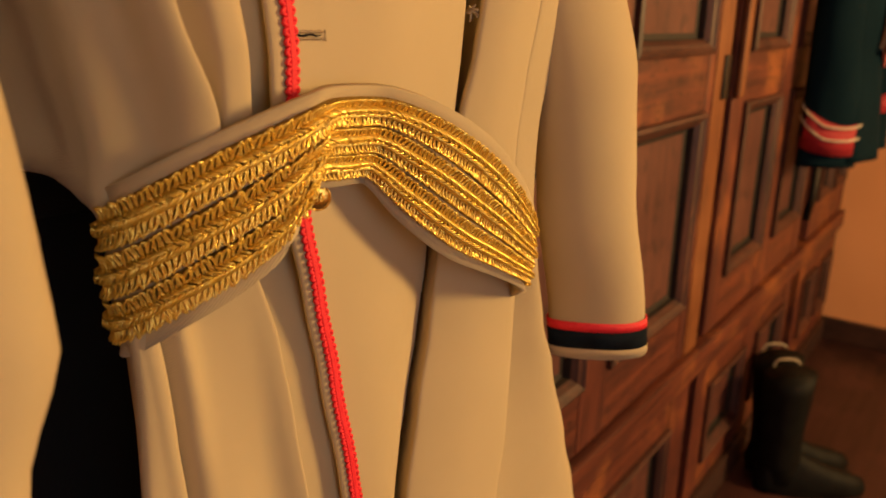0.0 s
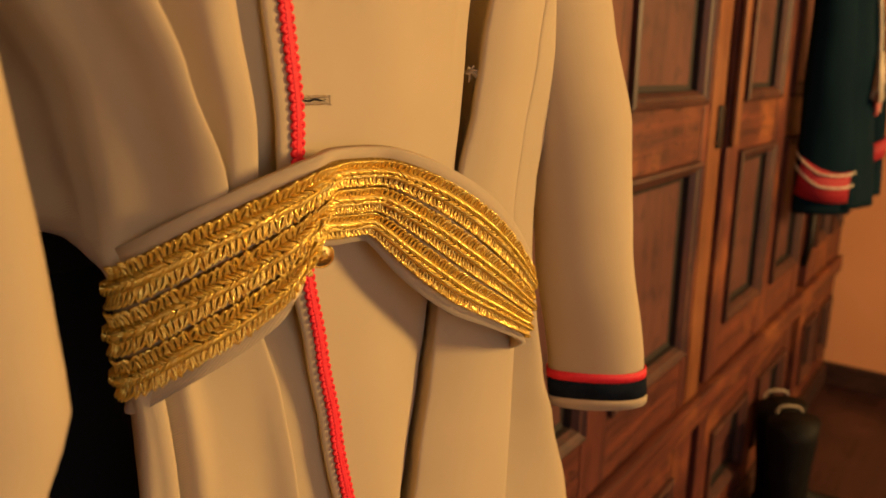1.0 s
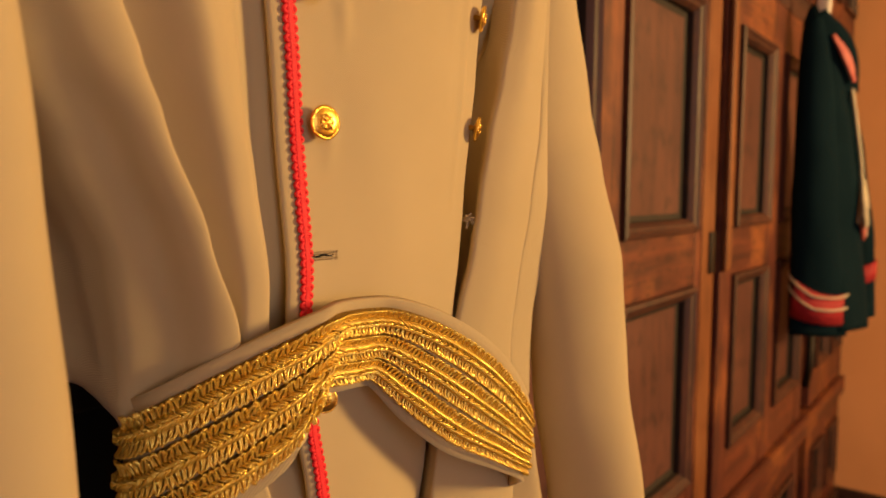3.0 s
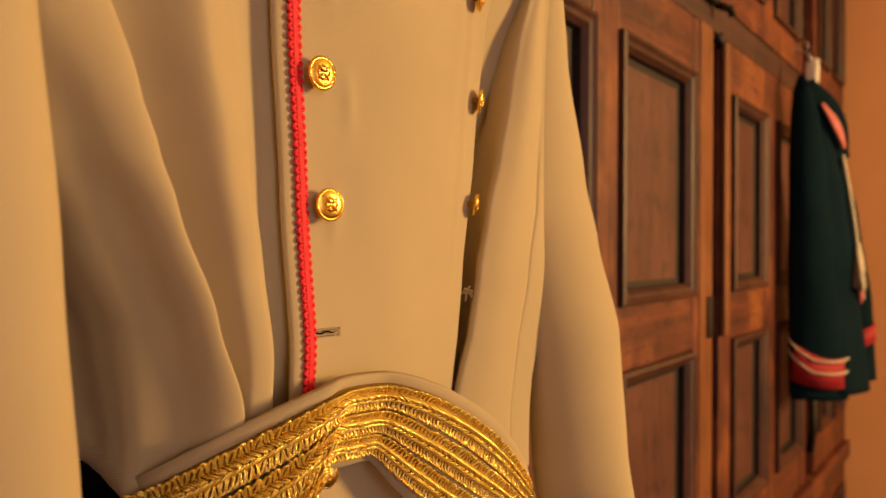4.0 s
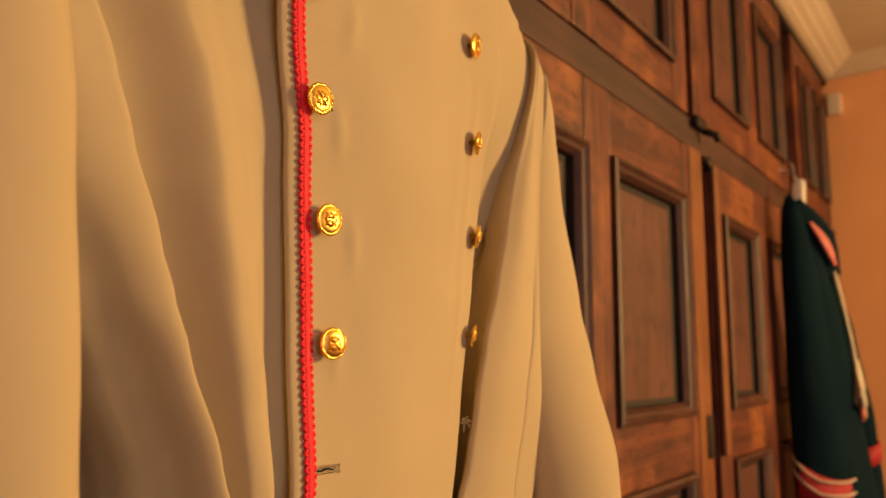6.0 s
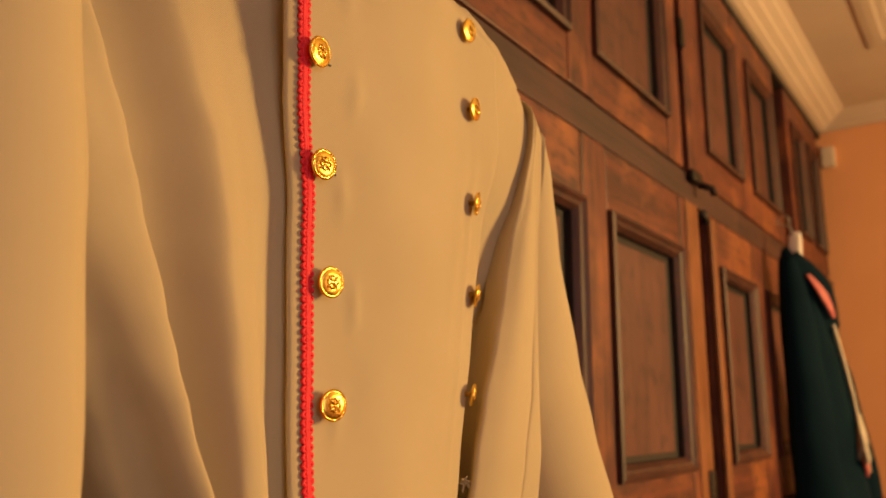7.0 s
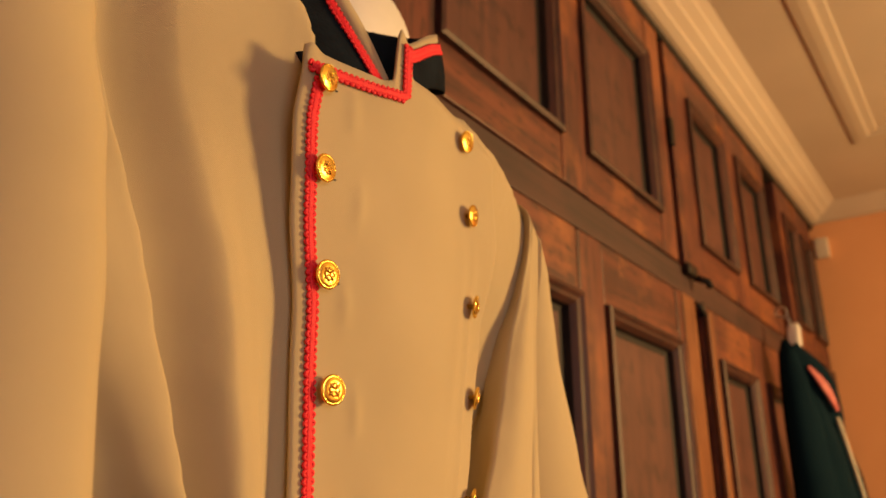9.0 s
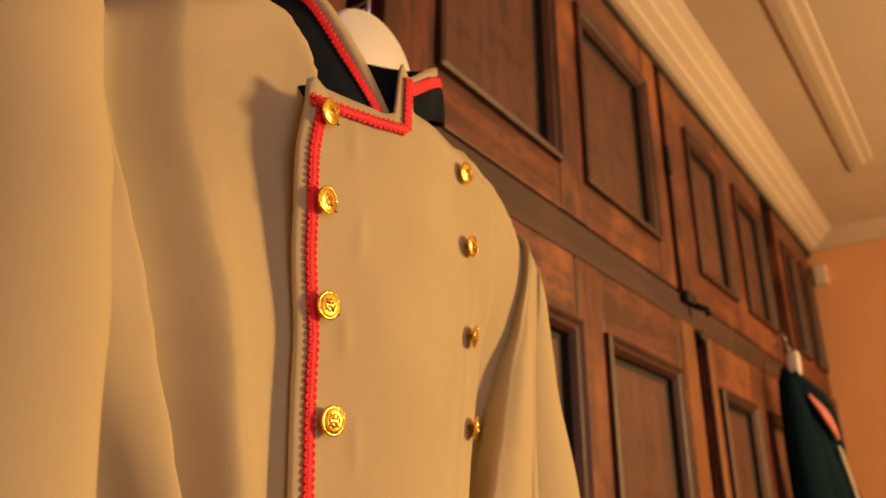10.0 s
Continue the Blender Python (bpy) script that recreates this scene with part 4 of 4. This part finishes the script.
collar = part("collar", leaf((2.90, -0.095, 1.83), (3.055, -0.19, 1.55), 0.062, 0.02), GREEN, jacket, "dark green collar")
part("collar_patch", leaf((2.945, -0.125, 1.75), (3.035, -0.185, 1.59), 0.014, 0.045), PINK, collar, "pinkish red collar patch")
pts = spline([(3.03, -0.20, 1.57), (3.045, -0.222, 1.42), (3.060, -0.238, 1.29), (3.055, -0.245, 1.20)], 30)
cord = part("cord", tube(pts, 0.007, 6), SILVER, jacket, "pale braided cord")
bm = bmesh.new()
rnd = random.Random(6)
for k in range(46):
    c = Vector((3.050 + rnd.uniform(-0.025, 0.025), -0.25, 1.20 + rnd.uniform(-0.02, 0.04)))
    e = c + Vector((rnd.uniform(-0.02, 0.02), rnd.uniform(-0.02, 0.01), -rnd.uniform(0.08, 0.16)))
    add(bm, tube([c, (c + e) / 2 + Vector((0.004, 0, 0)), e], 0.006, 5))
part("tassel", bm, SILVER, cord, "pale tassel", kind="stuff")
bm = bmesh.new()
for k in range(16):
    c = Vector((3.050 + rnd.uniform(-0.02, 0.035), -0.256, 1.12 + rnd.uniform(-0.03, 0.05)))
    add(bm, tube([c, c + Vector((0.006, -0.004, -0.04)), c + Vector((0.0, 0, -0.08))], 0.007, 5))
part("tassel", bm, PINK, cord, "red tassel threads", kind="stuff")
hang = empty("clothes_hanger", (2.94, -0.09, 1.75), "white clothes hanger with a wire hook holding the green jacket", "hanger")
rings = []
for g, y in ((0.85, -0.075), (1.0, -0.082), (1.0, -0.112), (0.85, -0.12)):
    rings.append([Vector((2.955 + (0.016 * math.cos(math.tau * k / 24) + 0.02 * math.sin(math.tau * k / 24)) * g, y - 0.01, 1.86 + 0.075 * g * math.sin(math.tau * k / 24))) for k in range(24)])
part("head", loft(rings), WHITE, hang, "white hanger head")
pts = [(2.96, -0.10, 1.92), (2.96, -0.095, 1.955)] + [(2.96 + 0.012 * math.cos(0.35 * k), -0.07 + 0.025 * math.cos(0.35 * k), 1.975 + 0.03 * math.sin(0.35 * k)) for k in range(11)]
part("hook", tube(pts, 0.0045, 8), STEEL, hang, "steel wire hook")

# ---- tall black boots on the floor ----
def boot(x, y, turn):
    b = empty("boot", (x, y, -0.57), "tall black leather boot with pale pull straps on the floor", "boot", "pair of boots")
    m = Matrix.Translation((x, y, 0)) @ Matrix.Rotation(radians(turn), 4, "Z")
    rings = []
    for z, fx, w, l in ((-0.53, 0.0, 0.055, 0.07), (-0.44, 0.0, 0.058, 0.075), (-0.36, -0.005, 0.06, 0.072), (-0.25, -0.01, 0.068, 0.080), (-0.14, -0.01, 0.076, 0.088), (-0.08, -0.01, 0.078, 0.090)):
        rings.append([m @ Vector((fx + l * math.cos(t), w * math.sin(t), z + (0.015 * math.cos(t) if z > -0.1 else 0))) for t in [math.tau * k / 28 for k in range(28)]])
    part("shaft", loft(rings), LEATHER, b)
    rings = []
    for f, w, h in ((-0.075, 0.035, 0.09), (-0.05, 0.052, 0.13), (0.03, 0.052, 0.16), (0.10, 0.052, 0.12), (0.18, 0.058, 0.085), (0.26, 0.054, 0.065), (0.31, 0.034, 0.045), (0.325, 0.012, 0.02)):
        rings.append([m @ Vector((f, w * math.cos(t), -0.545 + h * max(math.sin(t), -0.12))) for t in [math.tau * k / 24 for k in range(24)]])
    part("foot", loft(rings), LEATHER, b)
    sole = []
    for z, g in ((-0.57, 0.98), (-0.552, 1.0)):
        sole.append([m @ Vector((0.122 + 0.205 * g * math.cos(t), (0.058 - 0.012 * math.cos(t)) * g * math.sin(t), z)) for t in [math.tau * k / 32 for k in range(32)]])
    part("sole", loft(sole), LEATHER, b, smooth=False)
    pts = [m @ Vector((0.0 + 0.017 * dx, (0.080 - 0.25 * max(z + 0.10, 0)), z)) for dx, z in ((-2.6, -0.10), (-2.6, -0.070), (-1.8, -0.055), (0.0, -0.050), (1.8, -0.055), (2.6, -0.070), (2.6, -0.10))]
    part("pull_strap", tube(spline(pts, 24), 0.0042, 6), CANVAS, b, "pale cloth pull strap")
    return b


boot(2.72, -0.19, -58)
boot(2.84, -0.12, -54)

# ---- small fittings ----
tagged(thing("junction_box", box(bmesh.new(), 4.39, 4.43, -0.075, -0.005, 2.615, 2.735, 0.008), CREAM, "small cream plastic box high on the orange wall", "junction box"))
bm = bmesh.new()
box(bm, 2.055, 2.145, -0.022, 0.0, 1.925, 1.962, 0.006)
add(bm, tube([(2.13, -0.01, 1.93), (2.15, -0.045, 1.915), (2.15, -0.05, 1.895)], 0.012, 8))
part("latch", bm, IRON, wardrobe, "dark iron latch between the doors")
bm = bmesh.new()
add(bm, tube([(2.165, 0.03, 1.83), (2.165, -0.012, 1.845), (2.165, -0.012, 1.81)], 0.014, 8))
part("latch", bm, IRON, wardrobe, "dark iron catch")
bm = box(bmesh.new(), 2.07, 2.115, -0.012, 0.0, 0.955, 1.075, 0.005)
lock = part("lock_plate", bm, IRON, wardrobe, "dark iron keyhole plate")
bm = box(bmesh.new(), 2.03, 2.06, -0.02, 0.0, 2.36, 2.46, 0.006)
part("hinge", bm, IRON, wardrobe, "dark iron hinge")
part("beading", box(bmesh.new(), 2.197, 2.25, -0.020, -0.002, 0.95, 1.84, 0.009), EDGEWOOD, wardrobe, "rounded beading on the door edge", smooth=False)
# both posts fill door gaps; their near-black colour is the gap's shade
part("post", box(bmesh.new(), 3.455, 3.555, 0.06, 0.24, 0.2, 2.797, 0.01), GAPSHADE, wardrobe, "recessed post painted with the shade of the door gap", smooth=False)
part("post", box(bmesh.new(), 3.335, 3.452, 0.05, 0.24, 1.957, 2.797, 0.006), GAPSHADE, wardrobe, "recessed post painted with the shade of the upper door gap", smooth=False)
part("bolt", tube([(3.50, 0.0, 0.32), (3.50, -0.015, 0.42), (3.50, -0.015, 0.62)], 0.018, 8), IRON, wardrobe, "dark iron bolt")
